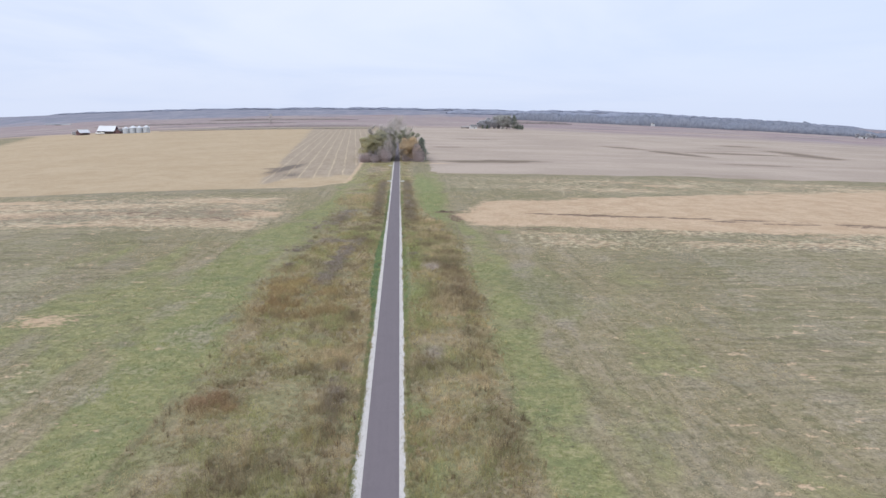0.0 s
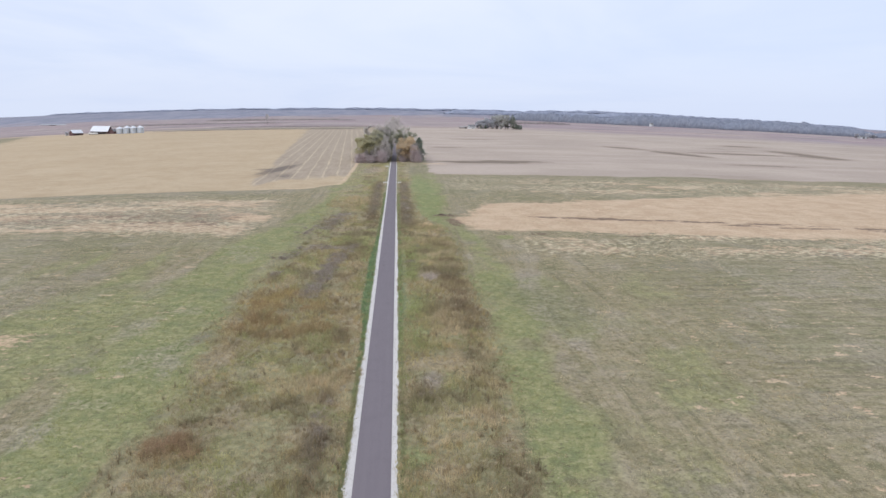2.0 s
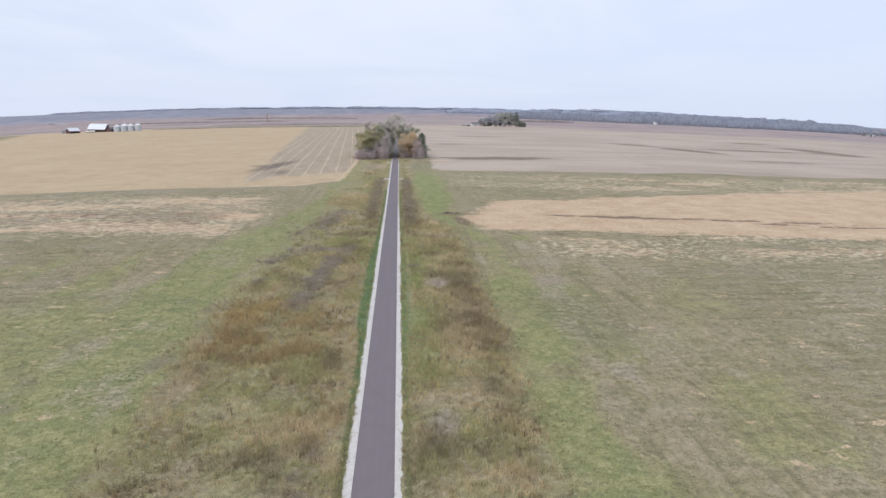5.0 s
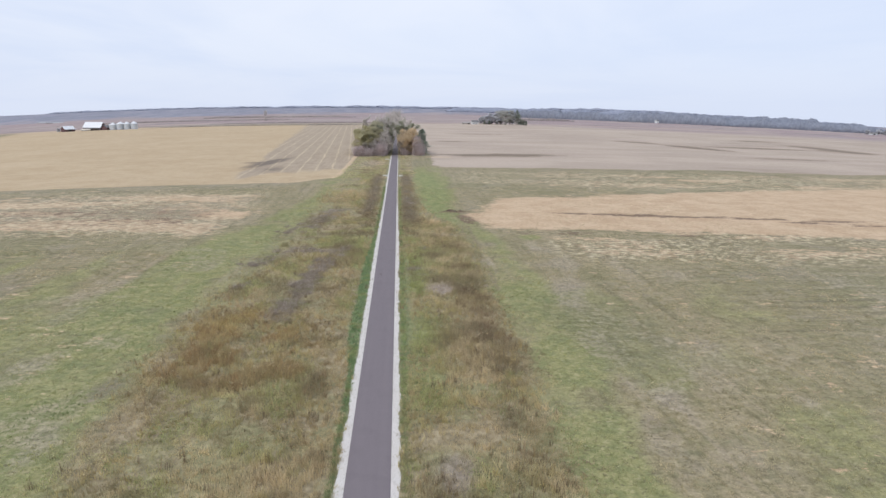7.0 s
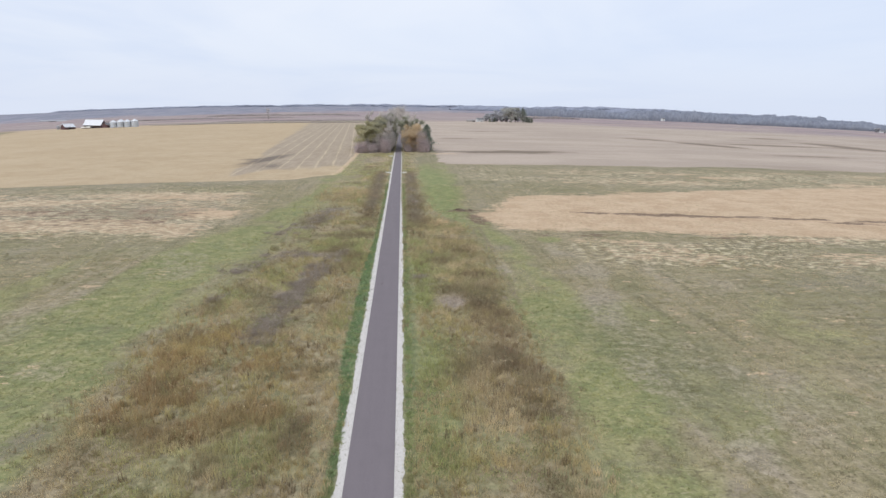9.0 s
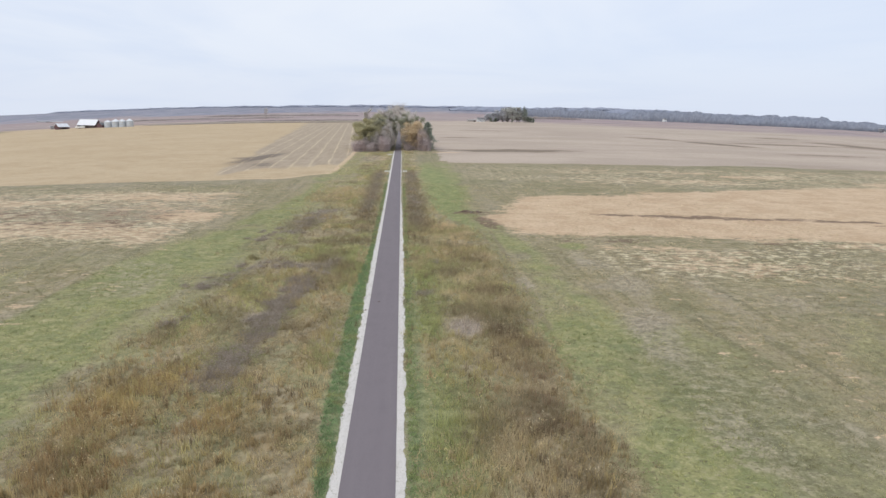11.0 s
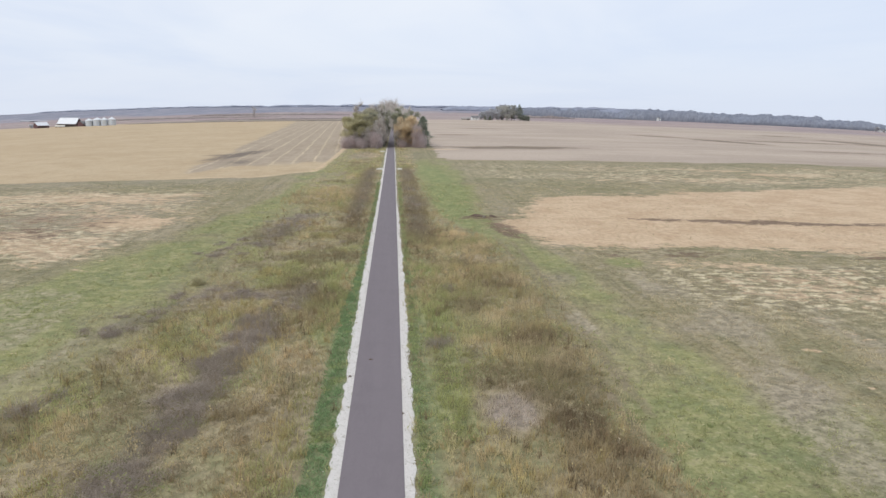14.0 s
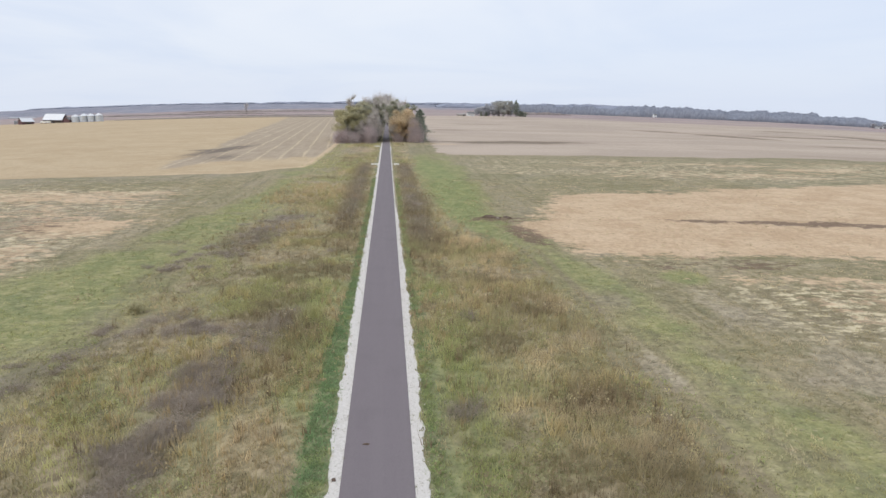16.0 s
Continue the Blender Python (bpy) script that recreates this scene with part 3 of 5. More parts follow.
    c = k.mix(k.math("MULTIPLY", cover("olive", 1.3), 0.6), c, k.mix(k.span(clump, 0.42, 0.58), (0.158, 0.158, 0.085), (0.235, 0.220, 0.120)))
    c = k.mix(k.math("MULTIPLY", cover("fresh", 1.0), 0.6), c, k.mix(k.span(clump, 0.42, 0.58), (0.172, 0.212, 0.085), (0.255, 0.280, 0.115)))
    c = k.mix(k.math("MULTIPLY", cover("thatch", 1.2), 0.6), c, dead)
    # shade in the gaps between the tufts, painted as dark specks, and single pale ones
    gap = k.noise(1.9, 3, (0.7, 1.2, 1.0), rough=0.65)
    c = k.mix(some(gap, 0.43, 0.31, 0.7), c, (0.122, 0.106, 0.066))
    nick = k.noise(3.4, 3, (0.6, 1.1, 1.0), rough=0.6)
    c = k.mix(some(nick, 0.40, 0.30, 0.55), c, (0.110, 0.096, 0.060))
    c = k.mix(some(nick, 0.61, 0.70, 0.4), c, (0.45, 0.395, 0.27))
    c = k.mix(some(gap, 0.61, 0.72, 0.5), c, (0.44, 0.385, 0.25))
    weed = k.mix(k.span(tuft, 0.37, 0.63), WEED, WEED_PALE)
    weed = k.mix(some(patch, 0.42, 0.55, 0.85), weed, k.mix(k.span(tuft, 0.35, 0.65), (0.205, 0.205, 0.102), (0.290, 0.275, 0.145)))
    weed = k.mix(some(clump, 0.47, 0.36, 0.45), weed, (0.160, 0.134, 0.088))
    weed = k.mix(some(clump, 0.56, 0.67, 0.45), weed, (0.37, 0.305, 0.195))
    weed = k.mix(some(grain, 0.52, 0.70, 0.4), weed, WEED_DARK)
    c = k.mix(k.math("MULTIPLY", cover("weeds", 0.9), 0.85), c, weed)
    c = k.mix(k.math("MULTIPLY", cover("verge", 1.1), 0.8), c, k.mix(k.span(tuft, 0.35, 0.65), (0.165, 0.190, 0.082), (0.258, 0.262, 0.124)))
    c = k.mix(k.math("MULTIPLY", cover("brown", 1.3), 0.6), c, k.mix(k.span(tuft, 0.35, 0.65), (0.150, 0.124, 0.080), (0.245, 0.198, 0.126)))
    c = k.mix(k.math("MULTIPLY", cover("pale", 0.9), 0.7), c, k.mix(k.span(tuft, 0.35, 0.65), (0.27, 0.215, 0.13), (0.38, 0.305, 0.20)))
    c = k.mix(k.math("MULTIPLY", cover("rust", 1.3), 0.58), c, k.mix(k.span(tuft, 0.38, 0.62), (0.205, 0.150, 0.088), (0.290, 0.222, 0.122)))
    c = k.mix(k.math("MULTIPLY", cover("brush", 1.1), 0.6), c, (0.182, 0.153, 0.128))
    c = k.mix(k.math("MULTIPLY", cover("ash", 0.7), 0.75), c, k.mix(k.span(tuft, 0.35, 0.65), (0.215, 0.178, 0.152), (0.32, 0.268, 0.232)))
    c = k.mix(k.math("MULTIPLY", cover("rut", 1.2), 0.55), c, (0.205, 0.165, 0.115))
    c = k.mix(k.math("MULTIPLY", cover("margin", 0.8), 0.75), c, k.mix(k.span(tuft, 0.3, 0.7), (0.138, 0.178, 0.092), (0.205, 0.222, 0.112)))
    lay = k.math("ADD", k.math("MULTIPLY", patch, 0.55), k.math("ADD", k.math("MULTIPLY", tuft, 0.20), k.math("MULTIPLY", blotch, 0.25)))
    straw = k.mix(k.span(lay, 0.40, 0.60), STRAW, STRAW_PALE)
    straw = k.mix(k.math("MULTIPLY", k.span(heap, 0.40, 0.31), 0.7), straw, (0.27, 0.19, 0.12))
    c = k.mix(k.math("MULTIPLY", strewn, 0.92), c, straw)
    # loose chunks of straw and the earth between them
    chunk, where = k.noise(1.15, 4, (0.6, 1.0, 1.0), rough=0.62), k.attribute("cover_chips").outputs["Fac"]
    c = k.mix(k.math("MULTIPLY", some(clump, 0.54, 0.44, 0.5), where), c, (0.215, 0.180, 0.115))
    c = k.mix(k.math("MULTIPLY", k.math("MULTIPLY", k.span(chunk, 0.46, 0.36), where), 0.5), c, (0.175, 0.138, 0.088))
    c = k.mix(k.math("MULTIPLY", k.math("MULTIPLY", k.span(both(chunk, clump, 0.7), 0.515, 0.570), where), 0.9), c, (0.56, 0.485, 0.330))
    c = k.mix(k.math("MULTIPLY", cover("earth", 2.2, True), 0.85), c, (0.150, 0.102, 0.072))
    stub = k.mix(k.span(both(both(patch, blotch, 0.6), broad, 0.7), 0.38, 0.62), STUBBLE, STUBBLE_PALE)
    stub = k.mix(some(both(fleck, patch, 0.6), 0.46, 0.38, 0.22), stub, (0.34, 0.255, 0.16))
    c = k.mix(cover("stubble", 0.4), c, stub)
    wave = k.n.new("ShaderNodeTexWave")
    wave.inputs["Scale"].default_value, wave.inputs["Distortion"].default_value, wave.inputs["Detail"].default_value = 0.046, 0.9, 2
    skew = k.n.new("ShaderNodeMapping")
    skew.inputs["Rotation"].default_value = (0, 0, radians(-4.1))
    k.l.new(k.place, skew.inputs["Vector"])
    k.l.new(skew.outputs[0], wave.inputs["Vector"])
    line = k.span(k.math("ADD", wave.outputs["Fac"], k.math("MULTIPLY", k.math("ADD", patch, tuft), 0.2)), 1.12, 1.22)
    line = k.math("MULTIPLY", line, k.span(both(tuft, blotch, 0.4), 0.42, 0.54, 0.12, 1.0))
    worked = k.mix(k.math("MULTIPLY", line, 0.85), k.mix(k.span(both(both(patch, blotch), lanes, 0.7), 0.38, 0.6), (0.275, 0.225, 0.175), (0.385, 0.320, 0.245)), (0.60, 0.49, 0.34))
    c = k.mix(k.math("MULTIPLY", cover("strip", 0.8), 0.8), c, worked)
    c = k.mix(k.math("MULTIPLY", cover("tilth", 1.1), 0.8), c, k.mix(k.math("MULTIPLY", line, 0.6), (0.130, 0.106, 0.088), STUBBLE))
    drift = k.noise(0.022, 5, (0.40, 1.0, 1.0), rough=0.62)
    bare = k.mix(k.span(drift, 0.42, 0.62), BARE, (0.45, 0.372, 0.305))
    bare = k.mix(k.math("MULTIPLY", k.span(drift, 0.40, 0.31), 0.7), bare, BARE_DARK)
    bare = k.mix(k.math("MULTIPLY", cover("drift", 0.9, True), 0.9), bare, (0.185, 0.145, 0.105))
    c = k.mix(cover("bare", 0.9), c, bare)
    c = k.mix(k.math("MULTIPLY", cover("rim", 0.8), 0.75), c, STRAW_PALE)
    # far quilt of fields, its colours shifted mauve-blue to imitate haze
    quilt = k.noise(0.0048, 4, (0.75, 1.0, 1.0), rough=0.6)
    hedges = k.noise(0.010, 4, (0.8, 1.0, 1.0), rough=0.65)
    q = k.mix(k.span(quilt, 0.42, 0.62), FAR_RED, FAR_TAN)
    q = k.mix(k.math("MULTIPLY", k.span(hedges, 0.52, 0.64), 0.7), q, (0.225, 0.195, 0.200))
    q = k.mix(some(hedges, 0.47, 0.36, 0.5), q, (0.39, 0.335, 0.300))
    # woodland on the ridge, with blue-grey aerial haze painted into its colour
    hazed_wood = k.noise(0.006, 5, (0.8, 0.5, 1.0), rough=0.62)
    q = k.mix(k.math("MULTIPLY", k.span(k.math("ADD", hazed_wood, k.math("MULTIPLY", k.attribute("cover_ridge").outputs["Fac"], 0.5)), 0.56, 0.90), 0.85), q, k.mix(k.span(k.noise(0.016, 4, (0.9, 0.25, 1.0), rough=0.65), 0.38, 0.62), (0.178, 0.200, 0.258), (0.262, 0.270, 0.325)))
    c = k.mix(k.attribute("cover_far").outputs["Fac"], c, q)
    c = k.mix(k.math("MULTIPLY", k.attribute("cover_lane").outputs["Fac"], 0.7), c, STRAW_PALE)
    # fine light and dark of blades and litter
    fine = k.math("ADD", k.math("MULTIPLY", grain, 0.45), k.math("MULTIPLY", tuft, 0.55))
    calm = k.math("MAXIMUM", k.math("MAXIMUM", strewn, k.attribute("cover_bare").outputs["Fac"]), k.attribute("cover_stubble").outputs["Fac"])
    calm = k.math("SUBTRACT", 1.0, k.math("MULTIPLY", calm, 0.4))
    speck = k.math("ADD", 1.0, k.math("MULTIPLY", k.span(fine, 0.33, 0.67, -0.25, 0.25), calm))
    tone = k.n.new("ShaderNodeVectorMath")
    tone.operation = "SCALE"
    k.l.new(c, tone.inputs[0])
    k.l.new(speck, tone.inputs["Scale"])
    k.bump(k.math("ADD", k.math("MULTIPLY", grain, 0.3), tuft), 0.45, 0.20)
    return k.colour(tone.outputs[0])


ground = build_ground()


def strip_mesh(name, left, right, y0, y1, step, z, thick, material, parent=None):
    """A long slab between two edges given as functions of y."""
    verts, faces = [], []
    ys = np.arange(y0, y1 + 1e-6, step)
    for yy in ys:
        a, b = float(left(yy)), float(right(yy))
        g = float(land(0.0, yy)) + z
        verts += [(a - 0.04, yy, g - thick), (a, yy, g), (b, yy, g), (b + 0.04, yy, g - thick)]
    for j in range(len(ys) - 1):
        o = 4 * j
        for s in range(3):
            faces.append((o + s, o + s + 1, o + s + 5, o + s + 4))
    me = bpy.data.meshes.new(name)
    me.from_pydata(verts, [], faces)
    me.materials.append(material)
    ob = new(name, me)
    ob.parent = parent
    return ob


def asphalt_material():
    k = Nodes("weathered_asphalt")
    stone, cloud = k.noise(38, 2), k.noise(0.5, 4)
    lane = k.noise(1.6, 3, (1.0, 0.02, 1.0))
    c = k.mix(k.span(stone, 0.3, 0.7), (0.150, 0.130, 0.140), (0.212, 0.185, 0.197))
    c = k.mix(k.math("MULTIPLY", k.span(lane, 0.40, 0.66), 0.35), c, (0.200, 0.176, 0.185))
    c = k.mix(k.math("MULTIPLY", k.span(cloud, 0.48, 0.70), 0.15), c, (0.125, 0.110, 0.117))
    k.bsdf.inputs["Roughness"].default_value = 0.85
    k.bump(stone, 0.25, 0.01)
    return k.colour(c)


def gravel_material():
    k = Nodes("pale_limestone_gravel")
    cell = k.n.new("ShaderNodeTexVoronoi")
    cell.inputs["Scale"].default_value = 22
    k.l.new(k.place, cell.inputs["Vector"])
    grey = k.n.new("ShaderNodeSeparateColor")
    k.l.new(cell.outputs["Color"], grey.inputs[0])
    c = k.mix(grey.outputs[0], (0.52, 0.492, 0.465), (0.64, 0.612, 0.582))
    c = k.mix(k.math("MULTIPLY", k.span(k.noise(1.3, 4), 0.55, 0.72), 0.3), c, (0.40, 0.37, 0.31))
    k.bump(cell.outputs["Distance"], 0.3, 0.02)
    return k.colour(c)


ASPHALT, GRAVEL = asphalt_material(), gravel_material()


def ragged(y, seed):
    """The uneven edge of spread gravel: slow swells and small spills."""
    at = lambda size, k, o: vnoise(np.array([0.0]), np.array([y]), size, seed + k, o)[0] - 0.5
    return 0.22 * at(19.0, 0, 2) + 0.22 * at(2.4, 5, 2) + 0.32 * at(0.7, 9, 2)


trail = tagged(strip_mesh("trail", lambda y: -1.63, lambda y: 1.58, -300, 760, 2.0, 0.06, 0.08, ASPHALT),
               "smooth grey asphalt rail trail running dead straight", "trail", kind="structure")
tagged(strip_mesh("gravel_shoulder_west", lambda y: -2.33 - 0.20 * float(smooth(-y, -90, -65)) + ragged(y, 201) + 0.22 * float(smooth(y, 190, 230)), lambda y: -1.6, -100, 400, 0.22, 0.04, 0.09, GRAVEL),
                       "pale crushed limestone shoulder along the trail edge", "gravel shoulder", kind="structure")
tagged(strip_mesh("gravel_shoulder_east", lambda y: 1.55, lambda y: 2.20 + ragged(y, 301) - 0.42 * float(smooth(y, 170, 230)), -100, 400, 0.22, 0.04, 0.09, GRAVEL),
                       "pale crushed limestone shoulder along the trail edge", "gravel shoulder", kind="structure")

# ---- builders ----


def joined(name, verts, faces, material, parent=None, label="", flat=True, tint=None):
    """One mesh object from lists or arrays; as a part under its thing, or on its own."""
    me = bpy.data.meshes.new(name)
    verts, faces = np.asarray(verts, np.float32), np.asarray(faces, np.int32) if len({len(f) for f in faces[:2000]} if not isinstance(faces, np.ndarray) else {1}) == 1 else faces
    if isinstance(faces, np.ndarray):
        side = faces.shape[1]
        me.vertices.add(len(verts))
        me.vertices.foreach_set("co", verts.ravel())
        me.loops.add(faces.size)
        me.loops.foreach_set("vertex_index", faces.ravel())
        me.polygons.add(len(faces))
        me.polygons.foreach_set("loop_start", np.arange(0, faces.size, side, dtype=np.int32))
        me.update(calc_edges=True)
        me.validate()
    else:
        me.from_pydata(verts.tolist(), [], faces)
    if not flat:
        me.polygons.foreach_set("use_smooth", [True] * len(me.polygons))
    if tint is not None:
        a = me.attributes.new("tint", "FLOAT_COLOR", "POINT")
        rgba = np.ones((len(verts), 4), np.float32)
        rgba[:, :3] = tint
        a.data.foreach_set("color", rgba.ravel())
    me.materials.append(material)
    ob = new(name, me)
    if parent:
        ob.parent = parent
    if label:
        ob["label"] = label
    return ob


def part(name, bm, material, parent=None, label=""):
    me = bpy.data.meshes.new(name)
    bm.to_mesh(me)
    bm.free()
    me.materials.append(material)
    ob = new(name, me)
    ob.parent = parent
    if label:
        ob["label"] = label
    return ob


def thing(name, x, y, z, label, category, group="", turn=0.0):
    ob = new(name)
    ob.matrix_basis = pose(x, y, z, 0, 0, turn)
    ob.empty_display_size = 0.5
    return tagged(ob, label, category, group)


def slab(bm, x0, x1, y0, y1, z0, z1, bevel=0.0):
    """A box added to a bmesh, with its edges eased."""
    made = bmesh.ops.create_cube(bm, size=1.0, matrix=Matrix.LocRotScale(((x0 + x1) / 2, (y0 + y1) / 2, (z0 + z1) / 2), None, (x1 - x0, y1 - y0, z1 - z0)))
    if bevel:
        edges = list({e for v in made["verts"] for e in v.link_edges})
        bmesh.ops.bevel(bm, geom=edges, offset=bevel, segments=1, affect="EDGES")
    return bm


def tube(verts, faces, points, radii, sides=6):
    """A tapered tube through points, added to lists of triangles."""
    pts = np.asarray(points, float)
    base = len(verts)
    for i, p in enumerate(pts):
        d = pts[min(i + 1, len(pts) - 1)] - pts[max(i - 1, 0)]
        d = d / (np.linalg.norm(d) + 1e-9)
        u = np.cross(d, (0.3, 0.9, 0.1))
        u /= np.linalg.norm(u) + 1e-9
        v = np.cross(d, u)
        for s in range(sides):
            a = 2 * math.pi * s / sides
            verts.append(tuple(p + radii[i] * (math.cos(a) * u + math.sin(a) * v)))
    for i in range(len(pts) - 1):
        for s in range(sides):
            a, b = base + i * sides + s, base + i * sides + (s + 1) % sides
            faces.append((a, b, b + sides))
            faces.append((a, b + sides, a + sides))


def leaves(rng, centres, size, flatness=0.6):
    """Small bent leaf clumps, two triangles each, at the centres."""
    n = len(centres)
    d = rng.normal(size=(n, 3))
    d[:, 2] *= flatness
    d /= np.linalg.norm(d, axis=1, keepdims=True)
    e = np.cross(d, rng.normal(size=(n, 3)))
    e /= np.linalg.norm(e, axis=1, keepdims=True)
    s = size * rng.uniform(0.6, 1.4, (n, 1))
    up = np.cross(d, e) * 0.25 * s
    v = np.stack([centres - d * s, centres + e * s * 0.7 + up, centres + d * s, centres - e * s * 0.7 + up], 1).reshape(-1, 3)
    o = 4 * np.arange(n)[:, None]
    f = np.concatenate([o + [0, 1, 2], o + [0, 2, 3]], 0)
    return v, f


def twigs(rng, roots, ways, width):
    """Thin tapering twigs, one triangle each."""
    n = len(roots)
    side = np.cross(ways, rng.normal(size=(n, 3)))
    side /= np.linalg.norm(side, axis=1, keepdims=True) + 1e-9
    w = width * rng.uniform(0.6, 1.3, (n, 1))
    v = np.stack([roots - side * w, roots + side * w, roots + ways], 1).reshape(-1, 3)
    return v, (3 * np.arange(n)[:, None] + [0, 1, 2])


# ---- plant and building materials ----
BARK = plain("grey_bark", (0.10, 0.085, 0.07), (0.22, 0.19, 0.165), 1.5, 0.95)
LEAF_YELLOW = leafy("yellow_green_leaves", (0.214, 0.200, 0.128), (0.310, 0.286, 0.182))
LEAF_OLIVE = leafy("olive_leaves", (0.206, 0.196, 0.144), (0.296, 0.280, 0.202))
LEAF_RUST = leafy("orange_brown_leaves", (0.265, 0.212, 0.146), (0.365, 0.295, 0.195))
LEAF_DARK = leafy("dark_brown_green_leaves", (0.152, 0.158, 0.120), (0.228, 0.226, 0.170))
NEEDLES = leafy("dark_cedar_needles", (0.104, 0.122, 0.100), (0.175, 0.190, 0.152))
TWIG_GREY = leafy("bare_grey_twigs", (0.240, 0.220, 0.205), (0.375, 0.348, 0.322))
TWIG_PURPLE = leafy("bare_purple_brown_twigs", (0.258, 0.222, 0.218), (0.400, 0.346, 0.340))
TWIG_BRUSH = leafy("bare_grey_brown_brush", (0.178, 0.152, 0.127), (0.296, 0.256, 0.217))
TWIG_RUST = leafy("rust_brown_stems", (0.185, 0.130, 0.082), (0.305, 0.222, 0.142))
HERBS = tinted("dry_herbs")
# both far woods have blue-grey distance haze put into their base colours
WOODS_GREY_HAZE = canopy("haze_grey_woods", (0.170, 0.190, 0.240), (0.232, 0.250, 0.300))
WOODS_BLUE_HAZE = canopy("haze_blue_woods", (0.232, 0.258, 0.330), (0.288, 0.308, 0.378))
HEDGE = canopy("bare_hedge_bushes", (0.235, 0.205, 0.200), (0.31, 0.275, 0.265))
PAINT_WHITE = plain("white_painted_wood", (0.62, 0.61, 0.58), (0.80, 0.79, 0.76), 3, 0.6)
BARN_RED = plain("faded_red_boards", (0.085, 0.050, 0.054), (0.140, 0.085, 0.088), 1.2, 0.85, stretch=(4, 4, 0.3))
ROOF_METAL = plain("pale_metal_roofing", (0.58, 0.60, 0.63), (0.80, 0.81, 0.83), 0.8, 0.45, 0.2, (3, 0.4, 1))
BIN_STEEL = plain("galvanised_corrugated_steel", (0.40, 0.43, 0.46), (0.62, 0.65, 0.69), 1.0, 0.4, 0.45, (0.4, 0.4, 4))
# dark tone painted for shade in doorways; also wheels and the house door
DARK_INSIDE = plain("doorway_shade_and_dark_parts", (0.03, 0.026, 0.025), (0.07, 0.06, 0.055), 1.0, 0.9)
HOUSE_WHITE = plain("white_clapboard", (0.58, 0.59, 0.61), (0.72, 0.73, 0.74), 1.2, 0.7, stretch=(0.4, 0.4, 6))
ROOF_GREY = plain("grey_shingles", (0.12, 0.12, 0.125), (0.22, 0.22, 0.225), 2.0, 0.9)
GLASS = plain("window_glass", (0.03, 0.035, 0.045), (0.06, 0.065, 0.075), 1.0, 0.1)
STONE = plain("broken_stone", (0.16, 0.13, 0.11), (0.30, 0.26, 0.22), 3.0, 0.95)
SOIL = plain("dark_clod_soil", (0.085, 0.060, 0.048), (0.165, 0.122, 0.095), 2.0, 0.95)


# ---- trees ----


def leafy_tree(x, y, height, spread, leaf, seed, label, group="trees of the grove", leaf_size=0.22, count=7600, name="broadleaf_tree", low=0.12):
    rng = np.random.default_rng(seed)
    z = float(land(x, y)) - 0.1
    root = thing(name, x, y, z, label, "tree", group, float(rng.uniform(0, 360)))
    verts, faces, tips = [], [], []
    lean = rng.normal(0, 0.03, 2)
    spine = np.array([[lean[0] * h * height, lean[1] * h * height, h * height * 0.86] for h in (0, 0.2, 0.4, 0.6, 0.8, 1.0)])
    tube(verts, faces, spine, np.array([0.030, 0.024, 0.019, 0.013, 0.008, 0.003]) * height, 7)
    for i in range(19):
        f = rng.uniform(low, 0.98)
        a = i * 2.4 + rng.uniform(-0.4, 0.4)
        start = spine[0] + (spine[-1] - spine[0]) * f
        reach = spread * (0.55 + 0.6 * math.sin(math.pi * min(1.0, (f - low * 0.6) / (1.05 - low * 0.6)))) * rng.uniform(0.6, 1.0)
        end = start + np.array([math.cos(a) * reach, math.sin(a) * reach, reach * rng.uniform(0.25, 0.7)])
        mid = (start + end) / 2 + np.array([0, 0, -0.08 * reach])
        tube(verts, faces, [start, mid, end], [0.011 * height * (1.1 - f), 0.007 * height * (1.1 - f), 0.015], 5)
        tips.append((end, reach * 0.50))
        tips.append((mid + rng.normal(0, 0.3, 3), reach * 0.34))
        for _ in range(2):
            b = a + rng.uniform(-0.9, 0.9)
            e2 = mid + np.array([math.cos(b), math.sin(b), rng.uniform(0.2, 0.9)]) * reach * 0.5
            tube(verts, faces, [mid, e2], [0.005 * height * (1.1 - f), 0.012], 4)
            tips.append((e2, reach * 0.44))
    tips.append((spine[-1], spread * 0.4))
    joined("trunk", verts, faces, BARK, root)
    pick = rng.integers(0, len(tips), count)
    c = np.array([t[0] for t in tips])[pick]
    r = np.array([t[1] for t in tips])[pick][:, None]
    d = rng.normal(size=(count, 3))
    d /= np.linalg.norm(d, axis=1, keepdims=True)
    c = c + d * r * rng.uniform(0.25, 1.0, (count, 1)) ** 0.6 * np.array([1, 1, 0.8])
    v, f = leaves(rng, c, leaf_size)
    joined("crown", v, f, leaf, root)
    return root


